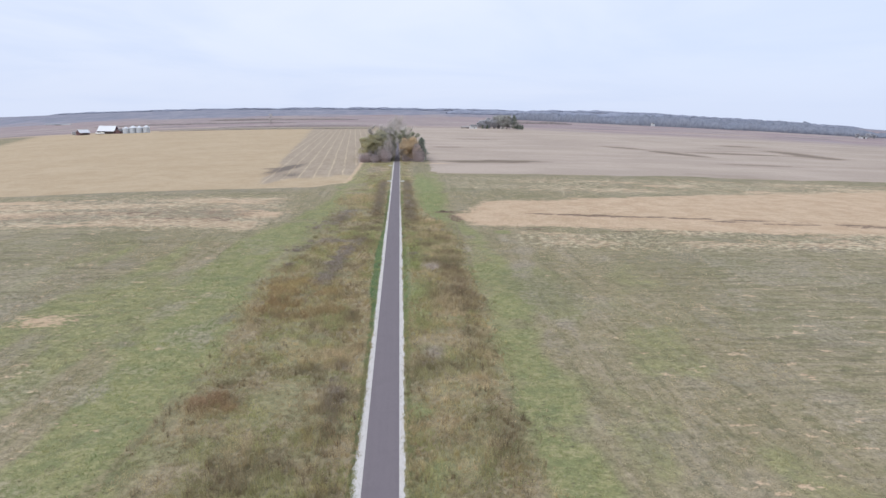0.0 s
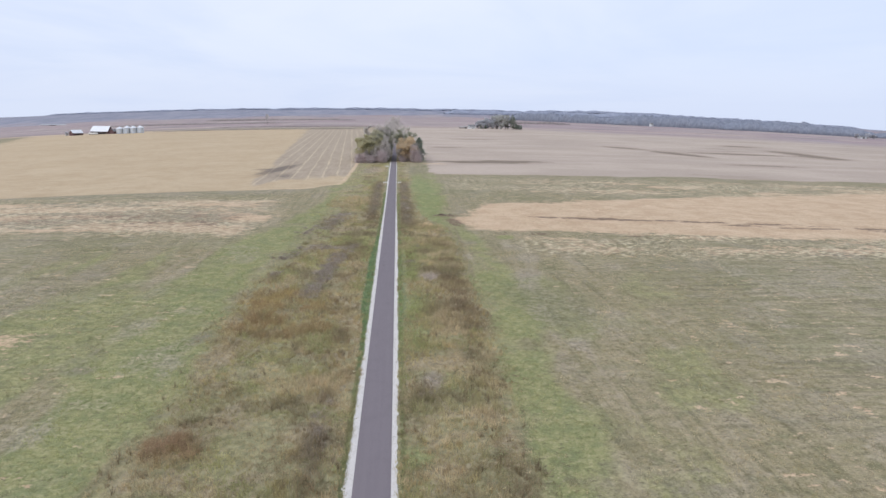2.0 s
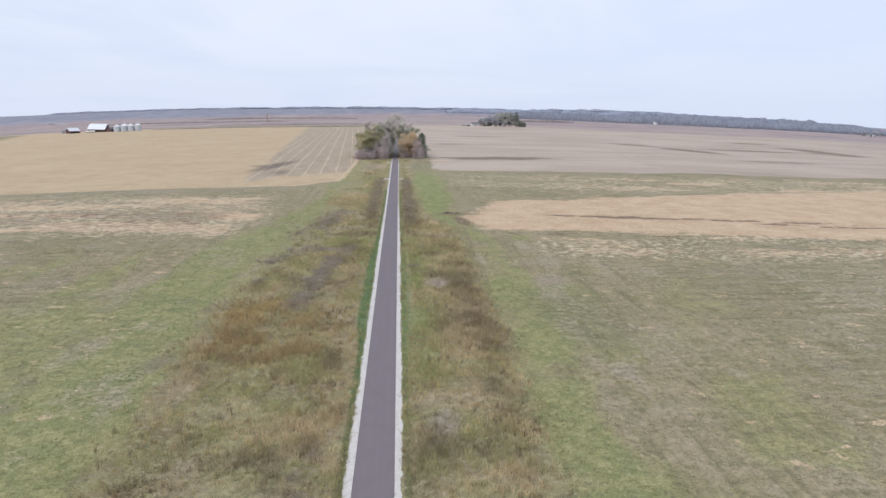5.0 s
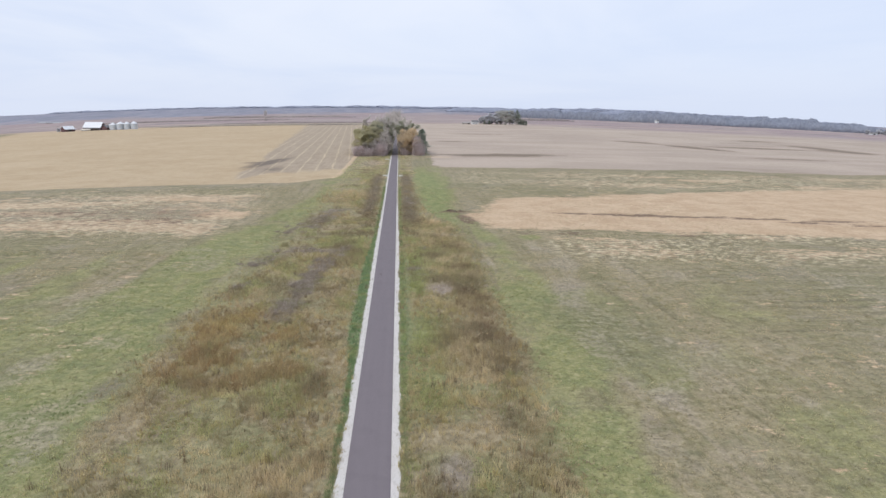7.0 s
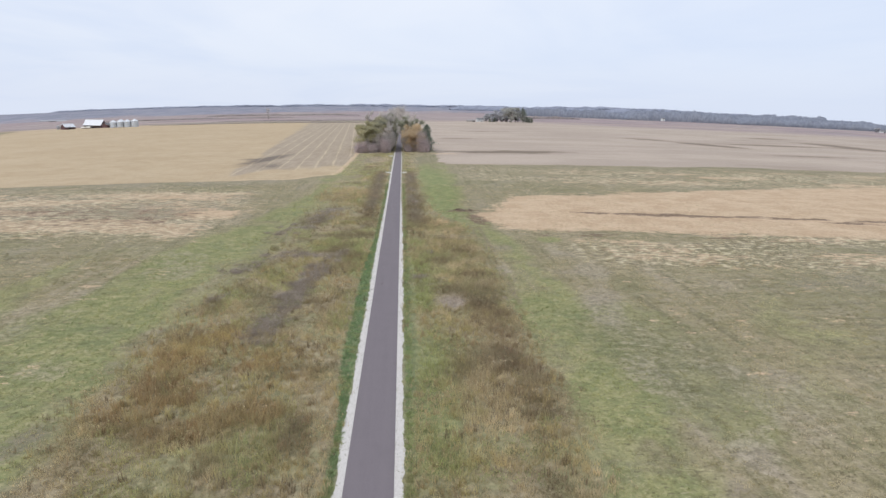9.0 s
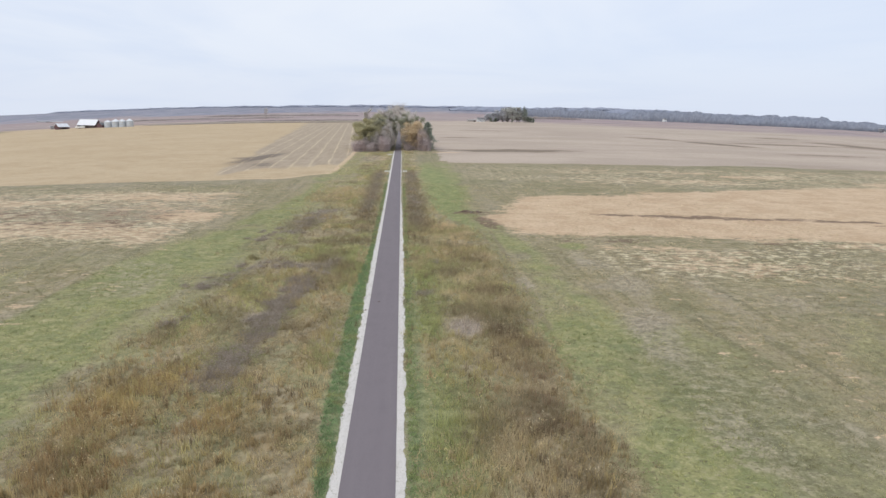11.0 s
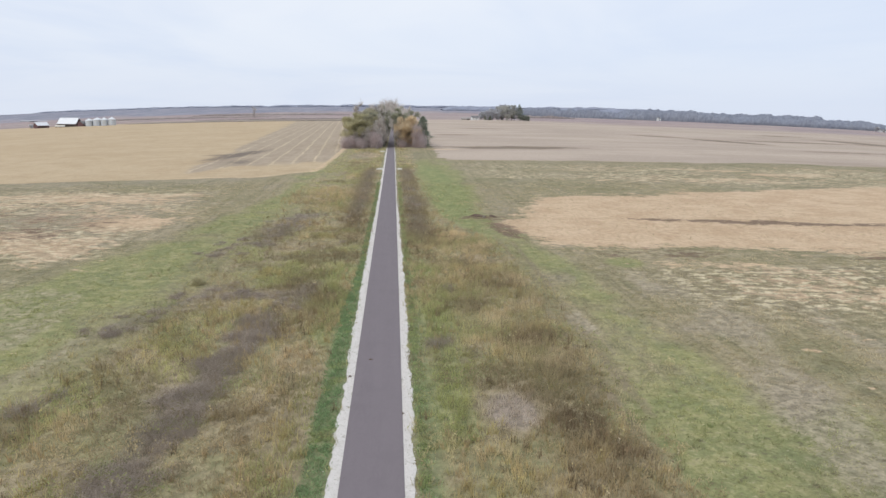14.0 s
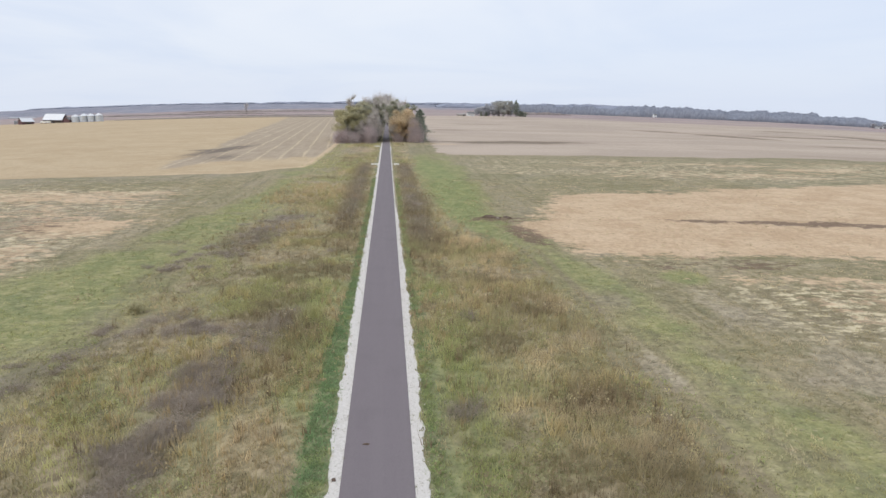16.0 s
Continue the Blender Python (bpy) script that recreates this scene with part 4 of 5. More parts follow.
def bare_tree(x, y, height, spread, seed, label, group="trees of the grove", twig=None, count=1700, width=0.035):
    rng = np.random.default_rng(seed)
    z = float(land(x, y)) - 0.1
    root = thing("bare_tree", x, y, z, label, "tree", group, float(rng.uniform(0, 360)))
    verts, faces, ends = [], [], []
    spine = np.array([[rng.normal(0, 0.012) * height, rng.normal(0, 0.012) * height, h * height * 0.8] for h in (0, 0.25, 0.5, 0.75, 1.0)])
    tube(verts, faces, spine, np.array([0.022, 0.017, 0.012, 0.008, 0.004]) * height, 6)
    for i in range(16):
        f = rng.uniform(0.25, 1.0)
        a = i * 2.4 + rng.uniform(-0.5, 0.5)
        j = min(3, int(f * 4))
        start = spine[j] + (spine[j + 1] - spine[j]) * (f * 4 - j)
        reach = spread * rng.uniform(0.6, 1.0) * (1.15 - 0.55 * f)
        end = start + np.array([math.cos(a) * reach, math.sin(a) * reach, reach * rng.uniform(0.6, 1.3)])
        mid = (start + end) / 2 + np.array([0, 0, -0.06 * reach])
        tube(verts, faces, [start, mid, end], [0.007 * height * (1.2 - f), 0.005 * height * (1.2 - f), 0.015], 5)
        ends += [(mid, end - mid), (start, mid - start), (mid, end - mid)]
    joined("trunk", verts, faces, BARK, root)
    pick = rng.integers(0, len(ends), count)
    p = np.array([e[0] for e in ends])[pick] + np.array([e[1] for e in ends])[pick] * rng.uniform(0, 1, (count, 1))
    w = rng.normal(size=(count, 3)) * 0.7 + np.array([0, 0, 0.8])
    w *= rng.uniform(0.5, 1.5, (count, 1)) * spread * 0.26
    v, f = twigs(rng, p, w, width)
    v2, f2 = twigs(rng, p + w * 0.55, w * 0.6 + rng.normal(size=(count, 3)) * spread * 0.10, width * 0.7)
    joined("crown", np.concatenate([v, v2]), np.concatenate([f, f2 + len(v)]), twig or TWIG_GREY, root)
    return root


def cedar_tree(x, y, height, spread, seed, label, group="trees of the grove", count=1800, size=0.24):
    rng = np.random.default_rng(seed)
    root = thing("cedar_tree", x, y, float(land(x, y)) - 0.1, label, "conifer tree", group)
    verts, faces = [], []
    tube(verts, faces, [(0, 0, 0), (0.05, 0, height * 0.5), (0, 0.05, height * 0.97)], [0.022 * height, 0.014 * height, 0.02], 6)
    cs = []
    boughs = 46
    for i in range(boughs):
        f = (i + 0.5) / boughs
        a = i * 2.4 + rng.uniform(-0.3, 0.3)
        reach = spread * (1.04 - f ** 2.4) ** 0.7 * rng.uniform(0.45, 1.15) * (0.6 + 0.4 * min(1, f * 5))
        h = height * (0.10 + 0.88 * f)
        end = np.array([math.cos(a) * reach, math.sin(a) * reach, h - 0.10 * reach])
        tube(verts, faces, [(0, 0, h - 0.2), tuple(end)], [0.05, 0.015], 4)
        n = int(count / boughs)
        t = rng.uniform(0.15, 1.05, (n, 1))
        cs.append(np.array([0, 0, h]) + (end - np.array([0, 0, h])) * t + rng.normal(size=(n, 3)) * np.array([0.36, 0.36, 0.22]) * (0.5 + 0.25 * reach))
    joined("trunk", verts, faces, BARK, root)
    v, f = leaves(rng, np.concatenate(cs), size, 0.4)
    joined("crown", v, f, NEEDLES, root)
    return root


YG = "broadleaf tree with thinning yellow-green autumn leaves beside the trail"
OL = "tall broadleaf tree with dull olive autumn leaves in the grove"
OR = "rounded broadleaf tree with orange-brown autumn leaves beside the trail"
DK = "dark brown-green broadleaf tree standing deep in the grove"
BR = "leafless grey tree with fine bare twigs over the trail"
for i, (x, y, h, s) in enumerate([(-18.5, 399, 12.5, 4.0), (-13.6, 401, 14.0, 4.3), (-19.2, 409, 15.0, 4.4), (-9.6, 408, 14.5, 3.8), (-15.5, 413, 16.5, 4.4)]):
    leafy_tree(x, y, h, s, LEAF_YELLOW, 100 + i, YG)
for i, (x, y, h, s) in enumerate([(-11.0, 419, 17.5, 4.8), (-18.0, 424, 17.0, 4.8), (-9.0, 430, 19.5, 4.8), (-13.5, 436, 20.0, 5.0), (-11.0, 410, 15.5, 4.4), (-6.4, 416, 16.5, 4.0)]):
    leafy_tree(x, y, h, s, LEAF_OLIVE, 120 + i, OL)
for i, (x, y, h, s) in enumerate([(7.0, 405.5, 12.5, 4.2), (11.2, 406, 13.0, 4.6), (9.0, 413, 15.0, 4.6), (13.0, 419, 13.5, 4.0)]):
    leafy_tree(x, y, h, s, LEAF_RUST, 140 + i, OR)
for i, (x, y, h, s) in enumerate([(5.4, 424, 21.5, 4.0), (11.0, 425, 19.0, 4.3), (-4.8, 446, 21.0, 4.2), (-8.6, 417, 17.5, 3.0), (-6.2, 424, 18.5, 4.0)]):
    leafy_tree(x, y, h, s, LEAF_DARK, 160 + i, DK)
for i, (x, y, h, s) in enumerate([(-16.8, 431, 24.0, 3.6), (-5.2, 404, 13.5, 3.8), (-11.8, 397, 9.5, 3.2), (-7.6, 399, 10.5, 3.2), (-16.4, 396.5, 7.5, 2.6), (14.0, 404, 7.0, 2.6), (-5.4, 406, 12.0, 2.6), (5.2, 407, 11.0, 2.6), (-4.6, 426, 17, 3.6), (4.6, 430, 16, 3.6), (-3.6, 490, 22, 4.8), (3.6, 498, 22, 4.8), (-5.0, 413, 15.5, 3.2), (-4.4, 434, 18.5, 3.8), (-4.8, 420, 23.0, 3.2),
                                  (-3.8, 458, 23.0, 5.0), (4.9, 420, 14.0, 3.0), (4.6, 437, 16.5, 3.8), (3.8, 449, 18.0, 4.4), (3.6, 464, 20.0, 5.0), (-9.0, 447, 22.5, 4.0), (-2.8, 476, 22.5, 5.2), (2.8, 482, 21.0, 5.2), (-2.4, 530, 22.0, 6.0), (2.6, 545, 22.0, 6.0), (-11.0, 470, 21.0, 5.0), (9.0, 470, 20.0, 5.0), (-4.6, 440, 21.0, 4.6), (-6.0, 452, 22.0, 5.0), (4.4, 443, 19.0, 4.6), (5.6, 456, 20.0, 5.0), (-3.4, 510, 24.0, 6.0), (3.4, 520, 24.0, 6.0), (0.6, 640, 24.0, 8.0), (-2.8, 418, 9.0, 2.0), (2.8, 424, 9.0, 2.0), (-2.7, 438, 11.0, 2.4), (2.8, 445, 11.0, 2.4), (-2.6, 470, 13.0, 2.8), (-3.5, 402, 9.5, 2.7), (3.6, 403.5, 8.5, 2.6), (-3.3, 408, 11.0, 2.8), (3.4, 411, 10.5, 2.7)]):
    bare_tree(x, y, h, s, 180 + i, BR, count=1700 if i else 2400, width=0.04 if i else 0.06)
cedar_tree(15.4, 406, 15.0, 4.4, 210, "dark green cedar with drooping boughs at the grove's edge", count=5200, size=0.30)
cedar_tree(15.6, 428, 11.0, 2.4, 211, "dark green cedar with drooping boughs behind the orange tree")


# ---- shrubs ----


def shrub(name, x, y, height, spread, material, seed, label, group, stems=240, width=0.02):
    """A bare shrub: many upright stems that fork into a haze of fine twigs, one mesh."""
    rng = np.random.default_rng(seed)
    n = stems
    base = rng.normal(size=(n, 3)) * np.array([0.30, 0.30, 0]) * spread
    way = rng.normal(size=(n, 3)) * np.array([0.36, 0.36, 0.0]) * spread
    way[:, 2] = height * rng.uniform(0.35, 1.0, n)
    v, f = twigs(rng, base, way, width * 1.2)
    m = n * 4
    k = rng.integers(0, n, m)
    p = base[k] + way[k] * rng.uniform(0.3, 0.95, (m, 1))
    w = rng.normal(size=(m, 3)) * 0.15 * height + np.array([0, 0, 0.08 * height])
    v2, f2 = twigs(rng, p, w, width * 0.8)
    ob = joined(name, np.concatenate([v, v2]), np.concatenate([f, f2 + len(v)]), material)
    ob.matrix_basis = pose(x, y, float(land(x, y)) - 0.05, 0, 0, float(rng.uniform(0, 360)))
    return tagged(ob, label, "shrub", group)


GROVE_SHRUB = "leafless purple-grey thicket shrub at the foot of the grove"
first_thicket = shrub("thicket_shrub", -20.5, 396, 4.6, 2.8, TWIG_PURPLE, 300, GROVE_SHRUB, "thicket under the grove", 420, 0.045)
other_thicket = shrub("thicket_shrub", 5.5, 403, 4.4, 2.6, TWIG_PURPLE, 301, GROVE_SHRUB, "thicket under the grove", 420, 0.045)
rng = np.random.default_rng(31)
for i in range(64):
    left = i % 5 < 3
    x = rng.uniform(-21, -5.6) if left else rng.uniform(5.4, 14.8)
    y = (394 if left else 402) + rng.uniform(-1, 14) + (3 if abs(x) < 6 else 0)
    s = rng.uniform(0.5, 1.35)
    ob = copy_thing((first_thicket, other_thicket)[i % 2], pose(x, y, float(land(x, y)) - 0.05, 0, 0, rng.uniform(0, 360)))
    ob.scale = (s, s, s * rng.uniform(0.6, 2.2))

for x, y in [(-6.2, 403), (6.0, 404), (-6.0, 411), (6.0, 416), (-6.0, 424), (6.0, 430)]:
    ob = copy_thing(first_thicket, pose(x, y, float(land(x, y)) - 0.05, 0, 0, 50 * x + y))
    ob.scale = (0.85, 0.85, 1.4)

BED_SHRUB = "low leafless purple-brown shrub among the dry weeds"
low_shrubs = [shrub("low_shrub", *q, TWIG_BRUSH, 320 + i, BED_SHRUB, "low shrubs on the rail bed", 210, 0.013)
              for i, q in enumerate([(-12.6, 131, 1.0, 2.0), (-11.2, 140, 1.05, 1.8), (-9.4, 155, 0.95, 1.7)])]
spots = []


def along(stops, n, wide, small, big):
    """Shrubs strewn along a strip of (y, x) stops."""
    ys, xs = [q[0] for q in stops], [q[1] for q in stops]
    for i in range(n):
        y = rng.uniform(ys[0], ys[-1])
        # they stand in clusters with gaps between
        y += 0.5 * math.sin(1.3 * y + xs[0]) + 0.3 * math.sin(0.55 * y)
        drift = 0.35 * math.sin(0.8 * y + 2 * xs[0])
        spots.append((float(np.interp(y, ys, xs)) + drift + rng.normal(0, wide), y, rng.uniform(small, big)))


along(BRUSH_LINE[:5], 165, 0.75, 0.35, 0.85)
along(BRUSH_LINE[4:], 22, 1.1, 0.3, 0.65)
along(BRUSH_EDGE, 40, 1.5, 0.25, 0.6)
along(BRUSH_TOP, 84, 2.2, 0.28, 0.62)
for i in range(12):
    spots.append((-13.2 + rng.normal(0, 1.2), 164 + rng.normal(0, 0.7), rng.uniform(0.4, 0.7)))
for i in range(8):
    spots.append((-5.4 + rng.normal(0, 0.9), rng.uniform(165, 285), rng.uniform(0.4, 0.7)))
for i in range(5):
    spots.append((4.6 + rng.normal(0, 0.8), rng.uniform(150, 280), rng.uniform(0.5, 0.9)))
for i, (x, y) in enumerate([(-21.3, 141), (-20.4, 143), (-5.6, 82), (-6.3, 85), (-5.2, 88), (4.4, 150.5), (5.0, 151.2), (5.1, 89.5), (5.9, 90)]):
    spots.append((x, y, rng.uniform(0.6, 0.95)))
for i, (x, y, s) in enumerate(spots):
    ob = copy_thing(low_shrubs[i % 3], pose(x, y, float(land(x, y)) - 0.05, 0, 0, rng.uniform(0, 360)))
    ob.scale = (s, s, s * rng.uniform(0.6, 1.0))

RUST_SHRUB = "rust-brown clump of dead stems among pale weeds"
rust_one = shrub("rust_clump", -19.2, 80, 0.9, 1.8, TWIG_RUST, 340, RUST_SHRUB, "rust-brown clumps", 260, 0.014)
olive_bush = shrub("olive_bush", -19.4, 168.6, 1.0, 0.7, LEAF_YELLOW, 346, "small olive-green bush among grey-brown brush", "", 380, 0.03)
olive_bush = shrub("olive_bush", -18.5, 85, 1.0, 1.1, LEAF_YELLOW, 345, "small olive-green bush beside the rust-brown clumps", "", 380, 0.03)
for x, y, s in [(-20.3, 79, 0.9), (-18.0, 79.6, 0.8), (-18.6, 81.3, 0.85), (-16.8, 78.4, 0.7), (-21.0, 80.6, 0.6)]:
    ob = copy_thing(rust_one, pose(x, y, float(land(x, y)) - 0.05, 0, 0, 40 * x))
    ob.scale = (s, s, s)

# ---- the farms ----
# leaf tones paled and greyed to imitate haze over the far farms
LEAF_GREY_HAZE = leafy("haze_grey_leaves", (0.255, 0.258, 0.274), (0.322, 0.324, 0.338))
LEAF_FAWN_HAZE = leafy("haze_fawn_leaves", (0.258, 0.258, 0.244), (0.328, 0.324, 0.300))


def gable(bm, w, d, eave, ridge, over=0.5, thick=0.25):
    """A pitched roof with thickness, ridge along x."""
    for s in (-1, 1):
        a = (s * (d / 2 + over), eave - over * (ridge - eave) / (d / 2))
        pts = [(-w / 2 - over, a[0], a[1]), (w / 2 + over, a[0], a[1]), (w / 2 + over, 0, ridge), (-w / 2 - over, 0, ridge)]
        low = [bm.verts.new(p) for p in pts]
        top = [bm.verts.new((p[0], p[1], p[2] + thick)) for p in pts]
        bm.faces.new(low)
        bm.faces.new(top)
        for i in range(4):
            bm.faces.new((low[i], low[(i + 1) % 4], top[(i + 1) % 4], top[i]))
    bmesh.ops.recalc_face_normals(bm, faces=bm.faces)
    return bm


def walls(bm, w, d, eave, ridge, t=0.3):
    """Four walls with thickness; the two at the ends carry gables."""
    slab(bm, -w / 2, w / 2, -d / 2, -d / 2 + t, 0, eave)
    slab(bm, -w / 2, w / 2, d / 2 - t, d / 2, 0, eave)
    for s in (-1, 1):
        x0, x1 = (s * w / 2 - s * t, s * w / 2)
        ring = [(-d / 2 + t, 0), (d / 2 - t, 0), (d / 2 - t, eave), (0, ridge - 0.05), (-d / 2 + t, eave)]
        a = [bm.verts.new((x0, p, q)) for p, q in ring]
        b = [bm.verts.new((x1, p, q)) for p, q in ring]
        bm.faces.new(a)
        bm.faces.new(b)
        for i in range(5):
            bm.faces.new((a[i], a[(i + 1) % 5], b[(i + 1) % 5], b[i]))
    bmesh.ops.recalc_face_normals(bm, faces=bm.faces)
    return bm


def barn(x, y, w, d, eave, ridge, turn, label, doors, wall=None, roof=None, name="barn", category="barn"):
    root = thing(name, x, y, float(land(x, y)) - 0.2, label, category, "farm buildings", turn)
    part("walls", walls(bmesh.new(), w, d, eave, ridge), wall or BARN_RED, root)
    part("roof", gable(bmesh.new(), w, d, eave, ridge), roof or ROOF_METAL, root, "pale sheet metal roof")
    # a dark sheet on the wall stands in for the shaded inside
    for a, b, h in doors:
        part("doorway_shade", slab(bmesh.new(), a, b, -d / 2 - 0.12, -d / 2 - 0.004, 0, h, 0.03), DARK_INSIDE, root, "dark open doorway boards")
    return root


barn(-452, 1020, 27, 16, 4.6, 12.2, -8, "large red farm barn with a pale metal roof", [(-12.4, -4.8, 4.0), (-4, 4, 4.2), (4.8, 12.4, 4.0)])
barn(-431, 1013, 11, 9, 4.0, 7.0, 70, "small red lean shed built beside the barn", [(-2, 2, 3)], name="shed", category="shed", roof=ROOF_GREY)
barn(-484, 1006, 15, 11, 4.0, 8.2, 55, "small weathered red barn with a pale roof", [(-3, 3, 3.4)], name="small_barn")
for x, y in [(-462, 1006), (-455, 1005)]:
    root = thing("white_wagon", x, y, float(land(x, y)), "white box wagon parked before the barn", "wagon", "farm buildings")
    part("box", slab(bmesh.new(), -3, 3, -1.3, 1.3, 0.9, 3.0, 0.08), PAINT_WHITE, root)
    for a in (-1.9, 1.9):
        for b in (-1.2, 1.2):
            bm = bmesh.new()
            bmesh.ops.create_cone(bm, cap_ends=True, segments=14, radius1=0.55, radius2=0.55, depth=0.3, matrix=pose(a, b, 0.55, 90))
            part("wheel", bm, DARK_INSIDE, root)


def grain_bin(x, y, radius, eave, peak):
    root = thing("grain_bin", x, y, float(land(x, y)) - 0.2, "round galvanised steel grain bin with a conical roof", "grain bin", "row of grain bins")
    verts, faces, n = [], [], 36
    rings = 2 * int(eave / 0.8) + 1
    for i in range(rings):
        r = radius + (0.07 if i % 2 else 0.0)
        verts += [(r * math.cos(2 * math.pi * s / n), r * math.sin(2 * math.pi * s / n), eave * i / (rings - 1)) for s in range(n)]
    for i in range(rings - 1):
        faces += [(i * n + s, i * n + (s + 1) % n, (i + 1) * n + (s + 1) % n, (i + 1) * n + s) for s in range(n)]
    joined("wall", verts, np.array(faces), BIN_STEEL, root)
    bm = bmesh.new()
    bmesh.ops.create_cone(bm, cap_ends=True, segments=36, radius1=radius + 0.35, radius2=0.7, depth=peak - eave, matrix=pose(0, 0, (eave + peak) / 2))
    part("roof", bm, ROOF_METAL, root)
    bm = bmesh.new()
    bmesh.ops.create_cone(bm, cap_ends=True, segments=16, radius1=0.75, radius2=0.55, depth=0.6, matrix=pose(0, 0, peak + 0.2))
    part("cap", bm, BIN_STEEL, root)
    part("hatch", slab(bmesh.new(), -0.5, 0.5, -radius - 0.25, -radius + 0.1, 0.6, 2.4, 0.04), BIN_STEEL, root)
    return root


for x, y, r, e, p in [(-418.5, 1004, 4.9, 7.8, 10.4), (-413, 1018, 5.2, 8.4, 11.0), (-408.6, 1004, 4.7, 8.2, 10.9), (-398.8, 1005, 4.7, 8.2, 10.9), (-389, 1006, 4.8, 8.4, 11.2)]:
    grain_bin(x, y, r, e, p)

# right-hand farmstead among its trees
root = thing("farmhouse", 120, 1012, float(land(120, 1012)) - 0.2, "small pale clapboard farmhouse with a grey roof beside trees", "house", "farm buildings", 12)
part("walls", walls(bmesh.new(), 10, 7, 3.6, 6.0), HOUSE_WHITE, root)
part("roof", gable(bmesh.new(), 10, 7, 3.6, 6.0), ROOF_GREY, root, "grey shingle roof")
for a, b, c, d in [(-4.2, -3.0, 1.0, 2.4), (-2.3, -1.1, 1.0, 2.4), (3.0, 4.2, 1.0, 2.4)]:
    win = part("window", slab(bmesh.new(), a, b, -3.58, -3.504, c, d), PAINT_WHITE, root)
    part("pane", slab(bmesh.new(), a + 0.12, b - 0.12, -3.61, -3.585, c + 0.12, d - 0.12), GLASS, win)
part("house_door", slab(bmesh.new(), 0.4, 1.6, -3.6, -3.504, 0.2, 2.4, 0.02), DARK_INSIDE, root)
barn(107, 1016, 12, 7, 2.2, 3.6, 4, "long low grey-tan machine shed beside the farmhouse", [(2, 5.5, 2.0)], plain("tan_boards", (0.26, 0.235, 0.215), (0.36, 0.33, 0.31), 1.2), plain("tan_roofing", (0.29, 0.27, 0.26), (0.38, 0.355, 0.345), 1.2), "machine_shed", "shed")
FY = "distant farmyard tree with thin yellow-brown leaves"
for i, (x, y, h, s, m) in enumerate([(139, 1012, 15, 5, LEAF_GREY_HAZE), (146, 1024, 19, 6.0, LEAF_GREY_HAZE), (153, 1014, 21, 6.2, LEAF_GREY_HAZE), (160, 1012, 24, 6.6, LEAF_FAWN_HAZE), (168, 1010, 25.5, 6.8, LEAF_FAWN_HAZE),
                                     (175, 1014, 25, 6.4, LEAF_FAWN_HAZE), (180, 1020, 23, 6.0, LEAF_GREY_HAZE), (133, 1026, 13, 4.8, LEAF_GREY_HAZE), (165, 1030, 25, 7.0, LEAF_GREY_HAZE), (157, 1026, 23, 6.6, LEAF_GREY_HAZE)]):
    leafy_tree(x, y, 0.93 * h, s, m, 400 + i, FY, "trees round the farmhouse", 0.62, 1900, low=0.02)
for i, (x, y, h) in enumerate([(184.5, 1006, 24), (187.5, 1010, 20), (191, 1006, 9), (195, 1006, 8.5), (199, 1007, 7.5), (134, 1004, 6), (141, 1003, 6)]):
    cedar_tree(x, y, h, h * 0.27, 420 + i, "dark evergreen windbreak tree by the farmhouse", "trees round the farmhouse", 900, 0.5)
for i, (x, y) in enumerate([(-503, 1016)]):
    leafy_tree(x, y, 5, 2.6, LEAF_GREY_HAZE, 440 + i, "small dark hedge tree beside the farmyard", "hedge trees at the farm", 0.5, 500, low=0.05)


